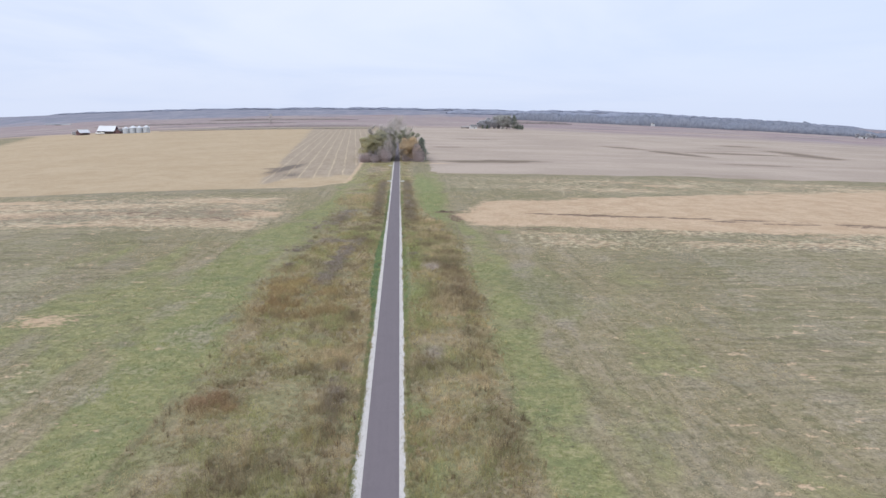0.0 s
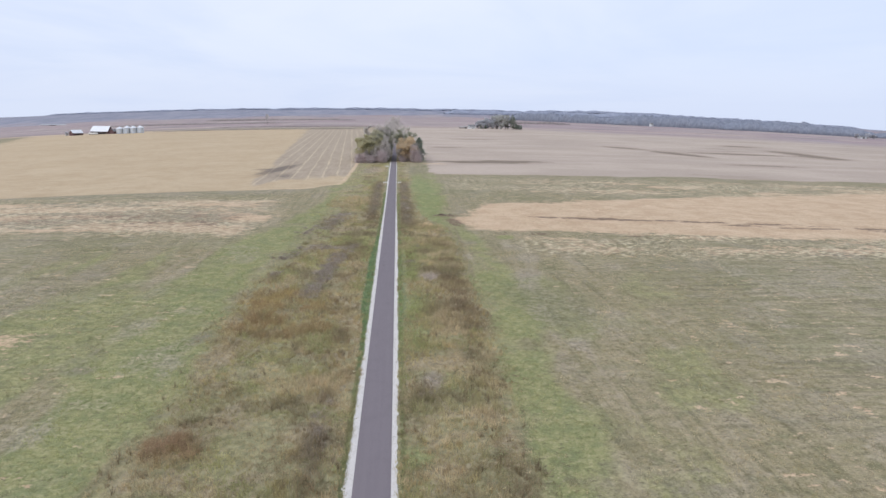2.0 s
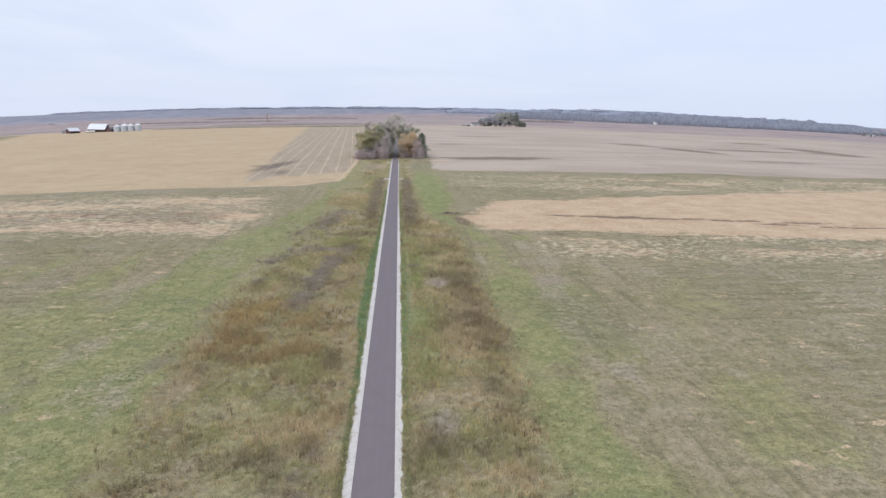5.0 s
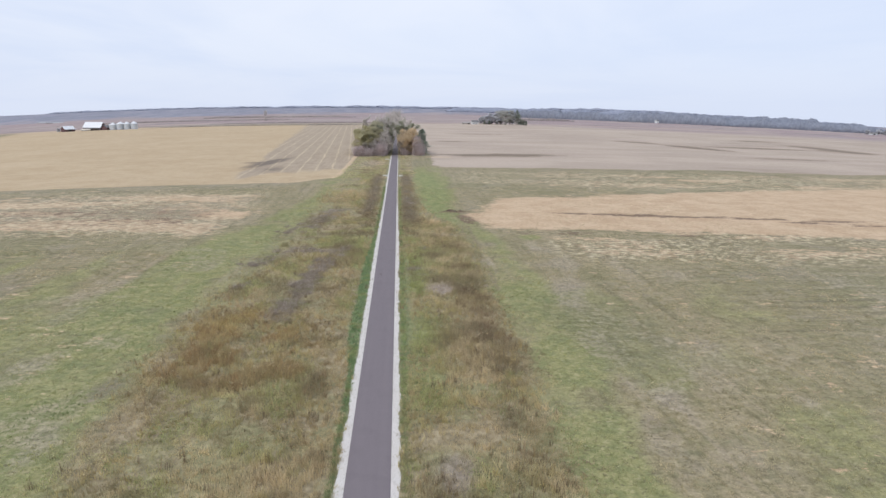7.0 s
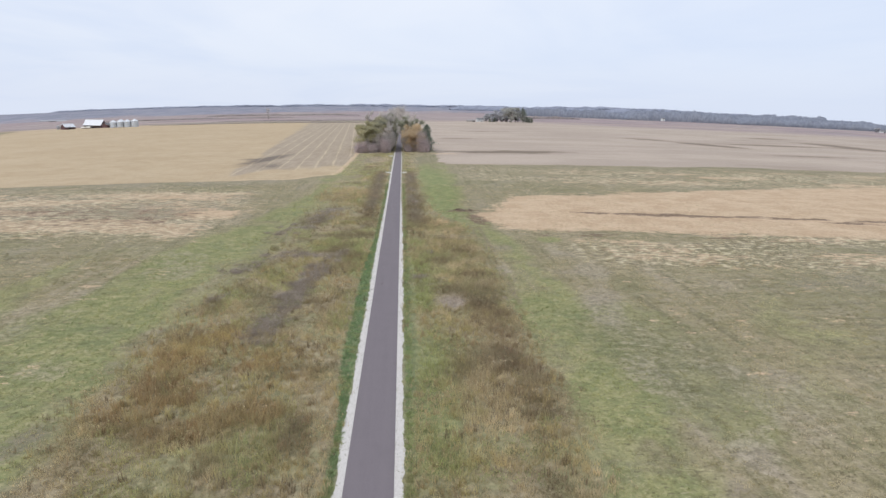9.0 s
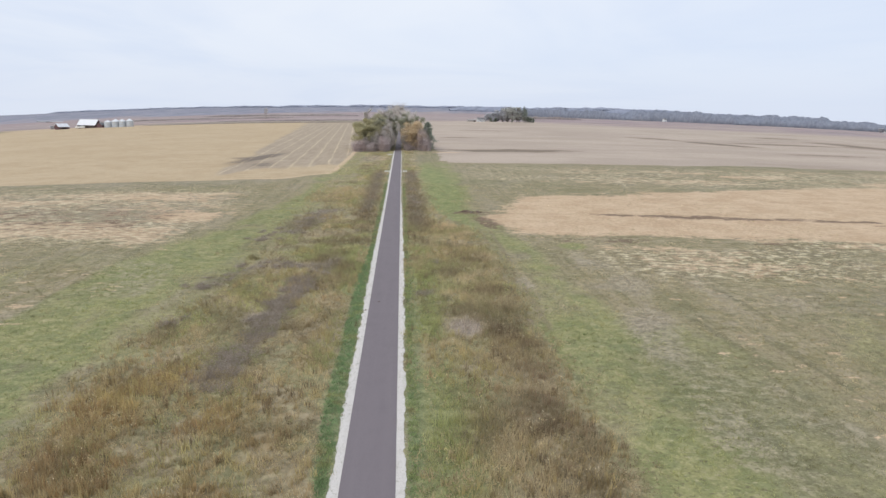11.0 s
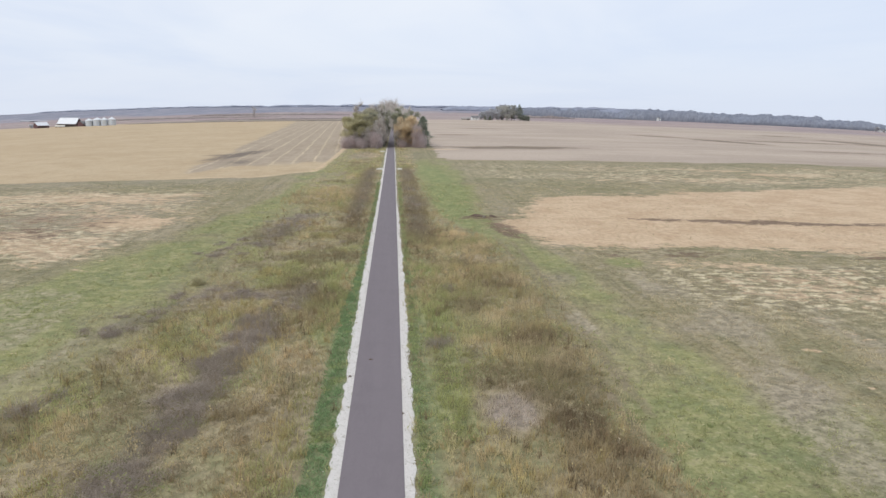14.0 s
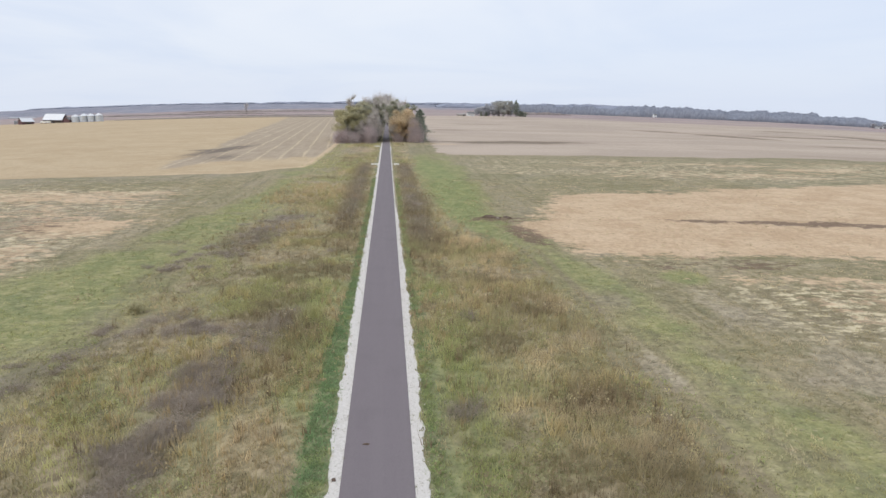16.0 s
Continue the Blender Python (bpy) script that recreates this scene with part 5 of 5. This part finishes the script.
# ---- distant woods ----


def woods(name, lines, material, seed, label, step=4.0, fuzz=1.0):
    """Belts of far trees, each one lumpy canopy that runs along a line: (x0, y0, x1, y1, depth, height, lump)."""
    verts, faces = [], []
    # across a belt: foot, swelling front, rounded top, back
    shape = [(0.0, -0.03), (-0.04, 0.25), (0.0, 0.55), (0.06, 0.80), (0.18, 0.94), (0.38, 1.0), (0.62, 1.0), (0.85, 0.93), (1.0, 0.6), (1.0, -0.03)]
    for x0, y0, x1, y1, depth, height, lump in lines:
        n = max(4, int(math.hypot(x1 - x0, y1 - y0) / step))
        t = np.linspace(0, 1, n)
        taper = np.clip(np.minimum(t, 1 - t) * n * step / 60.0, 0.15, 1) ** 0.5
        base = len(verts)
        rows = []
        for j, (d, h) in enumerate(shape):
            x, y = x0 + (x1 - x0) * t, y0 + (y1 - y0) * t + d * depth
            tall = height * taper * (0.72 + 0.42 * vnoise(x, y, 90, seed, 2) + 0.55 * (vnoise(x, y, lump, seed + 3, 2) - 0.45) + 0.25 * (vnoise(x, y, lump * 2.7, seed + 7, 1) - 0.5))
            bulge = (vnoise(x, y + 40 * j, lump * 0.7, seed + 5, 2) - 0.5) * lump * 0.6
            rows.append(np.stack([x, y + bulge * (0 < j < 9), land(x, y) + h * tall], 1))
        grid = np.stack(rows, 1)
        verts.extend(map(tuple, grid.reshape(-1, 3)))
        m = len(shape)
        for i in range(n - 1):
            for j in range(m - 1):
                o = base + i * m + j
                faces.append((o, o + m, o + m + 1, o + 1))
    # twigs and branch ends that break the outline
    rng = np.random.default_rng(seed)
    v = np.asarray(verts)
    n = 3 * len(v) if fuzz else 0
    at = v[rng.integers(0, len(v), n)] + rng.normal(size=(n, 3)) * np.array([2.0, 2.0, 1.2]) * fuzz
    lv, lf = leaves(rng, at, 0.6 * fuzz) if n else (np.zeros((0, 3)), np.zeros((0, 3), int))
    tri = np.array([(f[0], f[1], f[2]) for f in faces] + [(f[0], f[2], f[3]) for f in faces])
    ob = joined(name, np.concatenate([v, lv]), np.concatenate([tri, lf + len(v)]), material)
    return tagged(ob, label, "woods", kind="stuff")


woods("far_woods", [(430, 2380, 700, 1960, 60, 26, 9), (690, 1965, 970, 1780, 70, 29, 9), (955, 1785, 1345, 1650, 70, 23, 8), (1330, 1652, 1900, 1500, 60, 18, 8), (720, 2120, 1350, 1880, 60, 30, 12)], WOODS_GREY_HAZE, 500,
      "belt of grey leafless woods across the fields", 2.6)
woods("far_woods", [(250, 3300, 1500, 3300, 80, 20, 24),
                    (-2300, 4300, -800, 4300, 60, 10, 40), (-830, 4300, 900, 4300, 60, 14, 40), (870, 4300, 3300, 4200, 60, 17, 30)], WOODS_BLUE_HAZE, 501,
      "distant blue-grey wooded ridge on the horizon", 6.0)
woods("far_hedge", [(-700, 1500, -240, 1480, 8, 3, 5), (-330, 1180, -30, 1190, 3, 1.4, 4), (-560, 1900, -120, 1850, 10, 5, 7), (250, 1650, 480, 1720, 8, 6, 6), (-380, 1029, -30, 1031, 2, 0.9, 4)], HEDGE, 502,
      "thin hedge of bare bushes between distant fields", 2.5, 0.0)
bare_tree(-272, 1365, 24, 6, 510, "lone tall leafless tree far across the fields", "lone far trees", TWIG_GREY, 700, 0.07)
barn(-1135, 2180, 84, 10, 2.4, 4.2, -4, "long low pale grey livestock shed far away", [(-12, 12, 2.0)], plain("plain_grey_boards", (0.30, 0.30, 0.32), (0.38, 0.38, 0.40), 0.5), plain("plain_grey_roofing", (0.34, 0.35, 0.38), (0.44, 0.45, 0.48), 0.5), "livestock_shed", "shed")
barn(778, 1880, 9, 8, 6.5, 10.0, 20, "pale farmhouse standing before the distant woods", [(-1, 1, 2.4)], HOUSE_WHITE, ROOF_GREY, "farmhouse", "house")
barn(1165, 1500, 18, 10, 3.6, 6.5, 10, "long white farm shed far off beside the woods", [(-3, 3, 2.8)], HOUSE_WHITE, ROOF_GREY, "farm_shed", "shed")
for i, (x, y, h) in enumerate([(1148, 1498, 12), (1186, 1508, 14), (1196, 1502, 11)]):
    leafy_tree(x, y, h, h * 0.4, LEAF_GREY_HAZE, 450 + i, "distant grey farmyard tree beside the white shed", "trees by the far shed", 0.7, 900, low=0.06)

# ---- by the trail ----


def low_rail(x0, x1, y):
    root = thing("low_barrier", (x0 + x1) / 2, y, float(land((x0 + x1) / 2, y)), "low white-painted board barrier beside the trail", "barrier", "barriers at the trail")
    w = abs(x1 - x0) / 2
    part("board", slab(bmesh.new(), -w, w, -0.06, 0.06, 0.22, 0.62, 0.015), PAINT_WHITE, root)
    for s in (-w + 0.2, w - 0.2):
        part("post", slab(bmesh.new(), s - 0.08, s + 0.08, 0.062, 0.22, -0.3, 0.7, 0.015), PAINT_WHITE, root)


low_rail(-4.0, -2.15, 291)
low_rail(2.3, 3.65, 291)
low_rail(-4.6, -2.6, 368)


def clod(name, x, y, z, r, material, seed, label, category, group=""):
    rng = np.random.default_rng(seed)
    bm = bmesh.new()
    bmesh.ops.create_icosphere(bm, subdivisions=2, radius=1.0)
    for v in bm.verts:
        v.co = Vector((v.co.x * r[0], v.co.y * r[1], v.co.z * r[2])) * (0.75 + 0.5 * noise.noise(v.co * 1.7 + Vector((seed, 0, 0))))
    ob = part(name, bm, material)
    ob.matrix_basis = pose(x, y, z, 0, 0, float(rng.uniform(0, 360)))
    return tagged(ob, label, category, group)


clod("mud_clod", -0.62, 147.8, 0.07, (0.22, 0.10, 0.05), SOIL, 1, "small dark mud clod lying on the asphalt", "clod", "clods on the trail")
clod("mud_clod", -1.95, 145.0, 0.06, (0.16, 0.14, 0.05), SOIL, 2, "small dark mud clod lying on the gravel", "clod", "clods on the trail")
clod("mud_clod", 1.62, 139.5, 0.06, (0.13, 0.10, 0.05), SOIL, 3, "small dark mud clod lying on the gravel", "clod", "clods on the trail")
clod("earth_mound", 15.6, 209.5, float(land(15.6, 209.5)), (1.7, 0.8, 0.42), SOIL, 4, "low dark mound of dug earth at a field hole", "mound")
clod("earth_mound", 18.2, 209.0, float(land(18.2, 209.0)), (1.3, 0.6, 0.3), SOIL, 5, "low dark mound of dug earth at a field hole", "mound")
clod("stone", 16.6, 208.3, float(land(16.6, 208.3)) + 0.1, (0.5, 0.4, 0.35), STONE, 6, "brown field stone beside the dug earth", "stone")


def stones():
    """Loose limestone chips strewn along the ragged edges of the shoulders."""
    rng = np.random.default_rng(61)
    n = 9000
    side = rng.choice([-1, 1], n)
    y = rng.uniform(45, 230, n)
    x = side * (1.62 + np.abs(rng.normal(0.25, 0.26, n)))
    z = np.where(np.abs(x) < 2.0, 0.045, land(x, y) + 0.01)
    r = rng.uniform(0.018, 0.045, (n, 1))
    corner = np.array([(1, 0, 0), (-1, 0, 0), (0, 1, 0), (0, -1, 0), (0, 0, 0.8), (0, 0, -0.8)])
    v = (np.stack([x, y, z], 1)[:, None, :] + corner[None] * r[:, None] * rng.uniform(0.7, 1.3, (n, 6, 1))).reshape(-1, 3)
    tri = np.array([(0, 2, 4), (2, 1, 4), (1, 3, 4), (3, 0, 4), (2, 0, 5), (1, 2, 5), (3, 1, 5), (0, 3, 5)])
    f = (6 * np.arange(n)[:, None, None] + tri[None]).reshape(-1, 3)
    k = Nodes("limestone_chips")
    mat = k.colour(k.mix(k.island(), (0.48, 0.455, 0.42), (0.66, 0.635, 0.60)))
    tagged(joined("loose_gravel", v, f, mat), "loose pale limestone chips along the shoulders", "gravel", kind="stuff")


stones()

# ---- grass and weeds ----


def blades(name, label, x, y, height, width, tint, per, spread, lean, seed, category="grass"):
    """Tufts of upright tapering blades, each blade one triangle."""
    rng = np.random.default_rng(seed)
    n = len(x) * per
    k = np.repeat(np.arange(len(x)), per)
    off = rng.normal(size=(n, 2)) * spread
    root = np.stack([x[k] + off[:, 0], y[k] + off[:, 1], np.zeros(n)], 1)
    root[:, 2] = land(root[:, 0], root[:, 1]) - 0.02
    way = rng.normal(size=(n, 3)) * lean
    h = height[k] * rng.uniform(0.55, 1.1, n)
    way *= h[:, None]
    way[:, 2] = h
    v, f = twigs(rng, root, way, width)
    c = 0.95 * tint[k] * rng.uniform(0.9, 1.1, (n, 1))
    ob = joined(name, v, f, HERBS, tint=np.repeat(c, 3, 0))
    return tagged(ob, label, category, kind="stuff")


def pick(rng, n, box, keep):
    x, y = rng.uniform(box[0], box[1], n), rng.uniform(box[2], box[3], n)
    m = covers(x, y)
    p = keep(x, y, m)
    ok = rng.uniform(0, 1, n) < p
    return x[ok], y[ok], {k: v[ok] for k, v in m.items()}


def blend_to(c, colour, f):
    return c + (np.array(colour)[None] - c) * np.clip(f, 0, 1)[:, None]


def plant():
    rng = np.random.default_rng(77)
    clear = lambda x: (np.abs(x) > 2.2).astype(float)
    # rank weeds of the rail bed
    x, y, m = pick(rng, 128000, (-28, 18, 46, 405), lambda x, y, m: clear(x) * m["weeds"] * np.where(y < 200, 0.95, 0.35) * (1 - 0.85 * m["margin"]))
    a, b, d = vnoise(x, y, 9, 91, 3), vnoise(x, y, 2.6, 93, 3), vnoise(x, y, 1.1, 94, 2)
    c = blend_to(np.tile(np.array(WEED), (len(x), 1)), WEED_PALE, smooth(b, 0.38, 0.66))
    c = blend_to(c, (0.232, 0.232, 0.112), smooth(a, 0.40, 0.56) * np.where(x > 5.5, 0.45, 0.8))
    c = blend_to(c, (0.32, 0.26, 0.13), smooth(b, 0.62, 0.74) * 0.6)
    c = blend_to(c, (0.300, 0.288, 0.150), smooth(-x, 10, 15) * smooth(vnoise(x, y, 6, 135, 3), 0.30, 0.52) * 0.8)
    c = blend_to(c, (0.170, 0.140, 0.091), smooth(vnoise(x, y, 4.0, 131, 3), 0.54, 0.68) * 0.75)
    c = blend_to(c, (0.37, 0.305, 0.20), smooth(vnoise(x, y, 3.5, 133, 3), 0.56, 0.68) * 0.8)
    c = blend_to(c, (0.232, 0.248, 0.112), m["verge"] * 0.85)
    c = blend_to(c, (0.176, 0.144, 0.092), m["brown"] * 0.75)
    c = blend_to(c, (0.248, 0.190, 0.108), m["rust"] * 0.75)
    c = blend_to(c, (0.235, 0.228, 0.118), m["rust"] * smooth(vnoise(x, y, 2.4, 155, 2), 0.52, 0.66) * 0.7)
    c = blend_to(c, (0.31, 0.25, 0.12), m["rust"] * smooth(y, 117, 126))
    c = blend_to(c, (0.180, 0.155, 0.135), m["brush"] * 0.75)
    c = blend_to(c, (0.33, 0.285, 0.25), m["ash"] * 0.8)
    c = c * (0.80 + 0.46 * d)[:, None] * rng.uniform(0.88, 1.12, (len(x), 1))
    h = (0.16 + 0.40 * smooth(a, 0.3, 0.7) + 0.40 * np.maximum(m["brown"], m["rust"]) + 0.35 * smooth(b, 0.5, 0.7)) * (0.45 + 0.55 * m["weeds"]) * (0.55 + 0.9 * d) * (1 - 0.45 * smooth(-x, 11, 15) * (1 - np.maximum(m["rust"], m["brown"])))
    blades("dry_weeds", "dense dry brown and ochre weeds on the rail bed", x, y, h, 0.024, c, 8, 0.15, 0.26, 78, "weeds")
    # broad-leaved forbs, withered yellow, tan and grey-green
    x, y, m = pick(rng, 60000, (-27, 18, 48, 240), lambda x, y, m: clear(x) * (0.2 + m["weeds"]) * np.where(y < 190, 0.8, 0.4) * smooth(vnoise(x, y, 4, 111, 2), 0.38, 0.6) * (1 - 0.7 * m["margin"]))
    per = 9
    k = np.repeat(np.arange(len(x)), per)
    b, g = vnoise(x, y, 4.0, 113, 2), rng.uniform(0, 1, len(x))
    c = blend_to(np.tile(np.array((0.250, 0.205, 0.125)), (len(x), 1)), (0.195, 0.208, 0.100), smooth(b, 0.42, 0.60))
    c = blend_to(c, (0.36, 0.31, 0.15), (g > 0.95) * 0.7)
    c = blend_to(c, (0.135, 0.110, 0.070), np.maximum((g < 0.22) * 0.7, m["brown"] * 0.6))
    c = blend_to(c, (0.260, 0.198, 0.110), m["rust"] * 0.7)
    c = blend_to(c, (0.150, 0.124, 0.084), smooth(vnoise(x, y, 4.0, 131, 3), 0.53, 0.66) * 0.7)
    c = blend_to(c, (0.32, 0.265, 0.165), smooth(vnoise(x, y, 3.5, 133, 3), 0.56, 0.68) * 0.6)
    c = c * rng.uniform(0.84, 1.18, (len(x), 1))
    spread = rng.normal(size=(len(k), 2)) * 0.12
    tall = rng.uniform(0.1, 1.0, len(k)) * rng.uniform(0.35, 0.9, len(x))[k] * (0.5 + 0.5 * m["weeds"][k])
    at = np.stack([x[k] + spread[:, 0], y[k] + spread[:, 1], tall], 1)
    at[:, 2] += land(at[:, 0], at[:, 1])
    v, f = leaves(rng, at, 0.055, 1.3)
    tagged(joined("withered_forbs", v, f, HERBS, tint=np.repeat(c[k] * rng.uniform(0.9, 1.1, (len(k), 1)), 4, 0)), "withered broad-leaved weeds in tan and grey-green", "weeds", kind="stuff")
    # tall dark stalks in thickets, topped here and there by pale and yellow seed heads
    x, y, m = pick(rng, 60000, (-26, 18, 50, 215), lambda x, y, m: clear(x) * m["weeds"] * np.clip(0.04 + 0.55 * m["brown"] + 0.45 * m["rust"], 0, 1) * smooth(vnoise(x, y, 2.6, 151, 2), 0.40, 0.62))
    c = blend_to(np.tile(np.array((0.165, 0.128, 0.082)), (len(x), 1)), (0.235, 0.168, 0.092), m["rust"])
    c = blend_to(c, (0.30, 0.245, 0.13), smooth(vnoise(x, y, 2.0, 153, 2), 0.55, 0.7) * 0.8) * rng.uniform(0.65, 1.2, (len(x), 1))
    h = rng.uniform(0.6, 1.15, len(x))
    blades("weed_stalks", "tall dead weed stalks standing in dark thickets", x, y, h, 0.026, c, 9, 0.13, 0.14, 83, "weeds")
    g = rng.uniform(0, 1, len(x)) < 0.16
    x, y, h = x[g], y[g], h[g]
    k = np.repeat(np.arange(len(x)), 5)
    at = np.stack([x[k], y[k], h[k]], 1) + rng.normal(size=(len(k), 3)) * (0.10, 0.10, 0.07)
    at[:, 2] += land(x[k], y[k])
    v, f = leaves(rng, at, 0.04, 1.0)
    c = blend_to(np.tile(np.array((0.40, 0.325, 0.155)), (len(x), 1)), (0.44, 0.38, 0.29), rng.uniform(0, 1, len(x)))
    tagged(joined("seed_heads", v, f, HERBS, tint=np.repeat(c[k], 4, 0)), "pale and yellow seed heads on tall weeds", "weeds", kind="stuff")
    # short grass of the fields and verges
    x, y, m = pick(rng, 170000, (-75, 80, 46, 260), lambda x, y, m: clear(x) * (1 - 0.8 * m["weeds"]) * (1 - smooth(m["straw"], 0.4, 0.6) * 0.8) * (1 - m["stubble"]) * np.where(y < 165, 0.85, 0.4) * (np.abs(x) < 38 + 0.30 * np.maximum(y - 40, 0)))
    a, b = vnoise(x, y, 7, 95, 3), vnoise(x, y, 2.2, 97, 2)
    c = blend_to(np.tile(np.array(OLIVE), (len(x), 1)), OLIVE_DRY, smooth(a, 0.35, 0.65))
    c = blend_to(c, (0.38, 0.32, 0.22), smooth(b, 0.52, 0.72) * 0.8)
    c = blend_to(c, (0.14, 0.127, 0.083), smooth(vnoise(x, y, 1.5, 141, 2), 0.55, 0.70) * 0.8)
    c = blend_to(c, (0.32, 0.28, 0.21), np.maximum(smooth(vnoise(x, y * 0.6, 9, 143, 3), 0.50, 0.64) * 0.5, m["thatch"] * 0.8))
    green = m["lush"] * smooth(vnoise(x, y, 3.2, 147, 3), 0.18, 0.45)
    c = blend_to(c, (0.180, 0.172, 0.094), m["olive"] * 0.7)
    c = blend_to(c, LUSH, green * 0.75 * (1 - 0.5 * m["olive"]))
    c = blend_to(c, LUSH_YELLOW, green * smooth(a, 0.4, 0.65) * 0.7)
    c = blend_to(c, (0.125, 0.165, 0.072), green * smooth(vnoise(x, y, 5, 149, 2), 0.56, 0.70) * 0.8)
    c = blend_to(c, (0.142, 0.190, 0.100), m["margin"] * np.where(x < 0, 0.95, 0.6))
    c = c * rng.uniform(0.80, 1.18, (len(x), 1))
    # tone by clump, painted in for the shade between clumps
    c = c * (0.76 + 0.42 * vnoise(x, y, 0.9, 145, 2))[:, None]
    h = 0.09 + 0.18 * b + 0.08 * m["margin"]
    blades("short_grass", "short olive autumn grass of the fields and verges", x, y, h, 0.024, c, 6, 0.14, 0.5, 79)
    # rank green herbs and tufts that lean over the edge of the gravel
    n = 11000
    side, y = np.where(rng.uniform(0, 1, n) < 0.62, -1.0, 1.0), rng.uniform(44, 260, n)
    x = side * (2.42 + np.where(side < 0, rng.uniform(0, 1.25, n) * (0.28 + 0.72 * smooth(y, 108, 124) * (1 - 0.8 * smooth(y, 160, 178))), np.abs(rng.normal(0, 0.35, n))) - 0.16 * smooth(y, 180, 230))
    b = vnoise(x, y, 1.3, 121, 2)
    c = blend_to(np.tile(np.array((0.150, 0.212, 0.108)), (n, 1)), (0.205, 0.238, 0.112), np.where(side > 0, 0.3 + 0.7 * smooth(b, 0.25, 0.55), smooth(b, 0.50, 0.75)))
    c = blend_to(c, (0.24, 0.20, 0.12), smooth(b, 0.72, 0.82) * 0.6) * rng.uniform(0.75, 1.2, (n, 1))
    c = blend_to(c, (0.205, 0.190, 0.110), 0.55 * (1 - smooth(y, 85, 118)) + 0.35 * smooth(y, 160, 190))
    blades("edge_grass", "rank dark green grass tufts leaning over the gravel edge", x, y, 0.10 + 0.16 * b, 0.028, c, 8, 0.11, 0.75, 82)
    # small weeds rooted where the asphalt meets the gravel
    n = 420
    side, y = np.where(rng.uniform(0, 1, n) < 0.35, -1.0, 1.0), rng.uniform(60, 210, n)
    x = np.where(side < 0, -1.66, 1.62) + rng.normal(0, 0.05, n)
    c = np.tile(np.array((0.13, 0.12, 0.07)), (n, 1)) * rng.uniform(0.7, 1.3, (n, 1))
    blades("edge_weeds", "tiny dark weeds rooted along the asphalt edge", x, y, 0.05 + 0.10 * rng.uniform(0, 1, n), 0.022, c, 9, 0.07, 0.9, 84, "weeds")
    # tall bunch grass and seed heads standing out of the weeds
    x, y, m = pick(rng, 16000, (-24, 16, 50, 250), lambda x, y, m: clear(x) * m["weeds"] * np.maximum(smooth(vnoise(x, y, 12, 99, 2), 0.45, 0.65) * 0.8, m["pale"]) * (1 - m["margin"]))
    b = vnoise(x, y, 4.0, 101, 2)
    c = blend_to(np.tile(np.array((0.31, 0.245, 0.15)), (len(x), 1)), (0.29, 0.25, 0.13), smooth(b, 0.45, 0.65))
    c = blend_to(c, (0.21, 0.155, 0.105), m["brown"])
    c = blend_to(c, (0.36, 0.285, 0.18), m["pale"])
    c = blend_to(c, (0.29, 0.205, 0.11), m["rust"])
    c = c * rng.uniform(0.8, 1.15, (len(x), 1))
    blades("bunch_grass", "tall straw-coloured bunch grass and seed heads", x, y, 0.55 + 0.4 * b, 0.026, c, 10, 0.12, 0.22, 80)


plant()
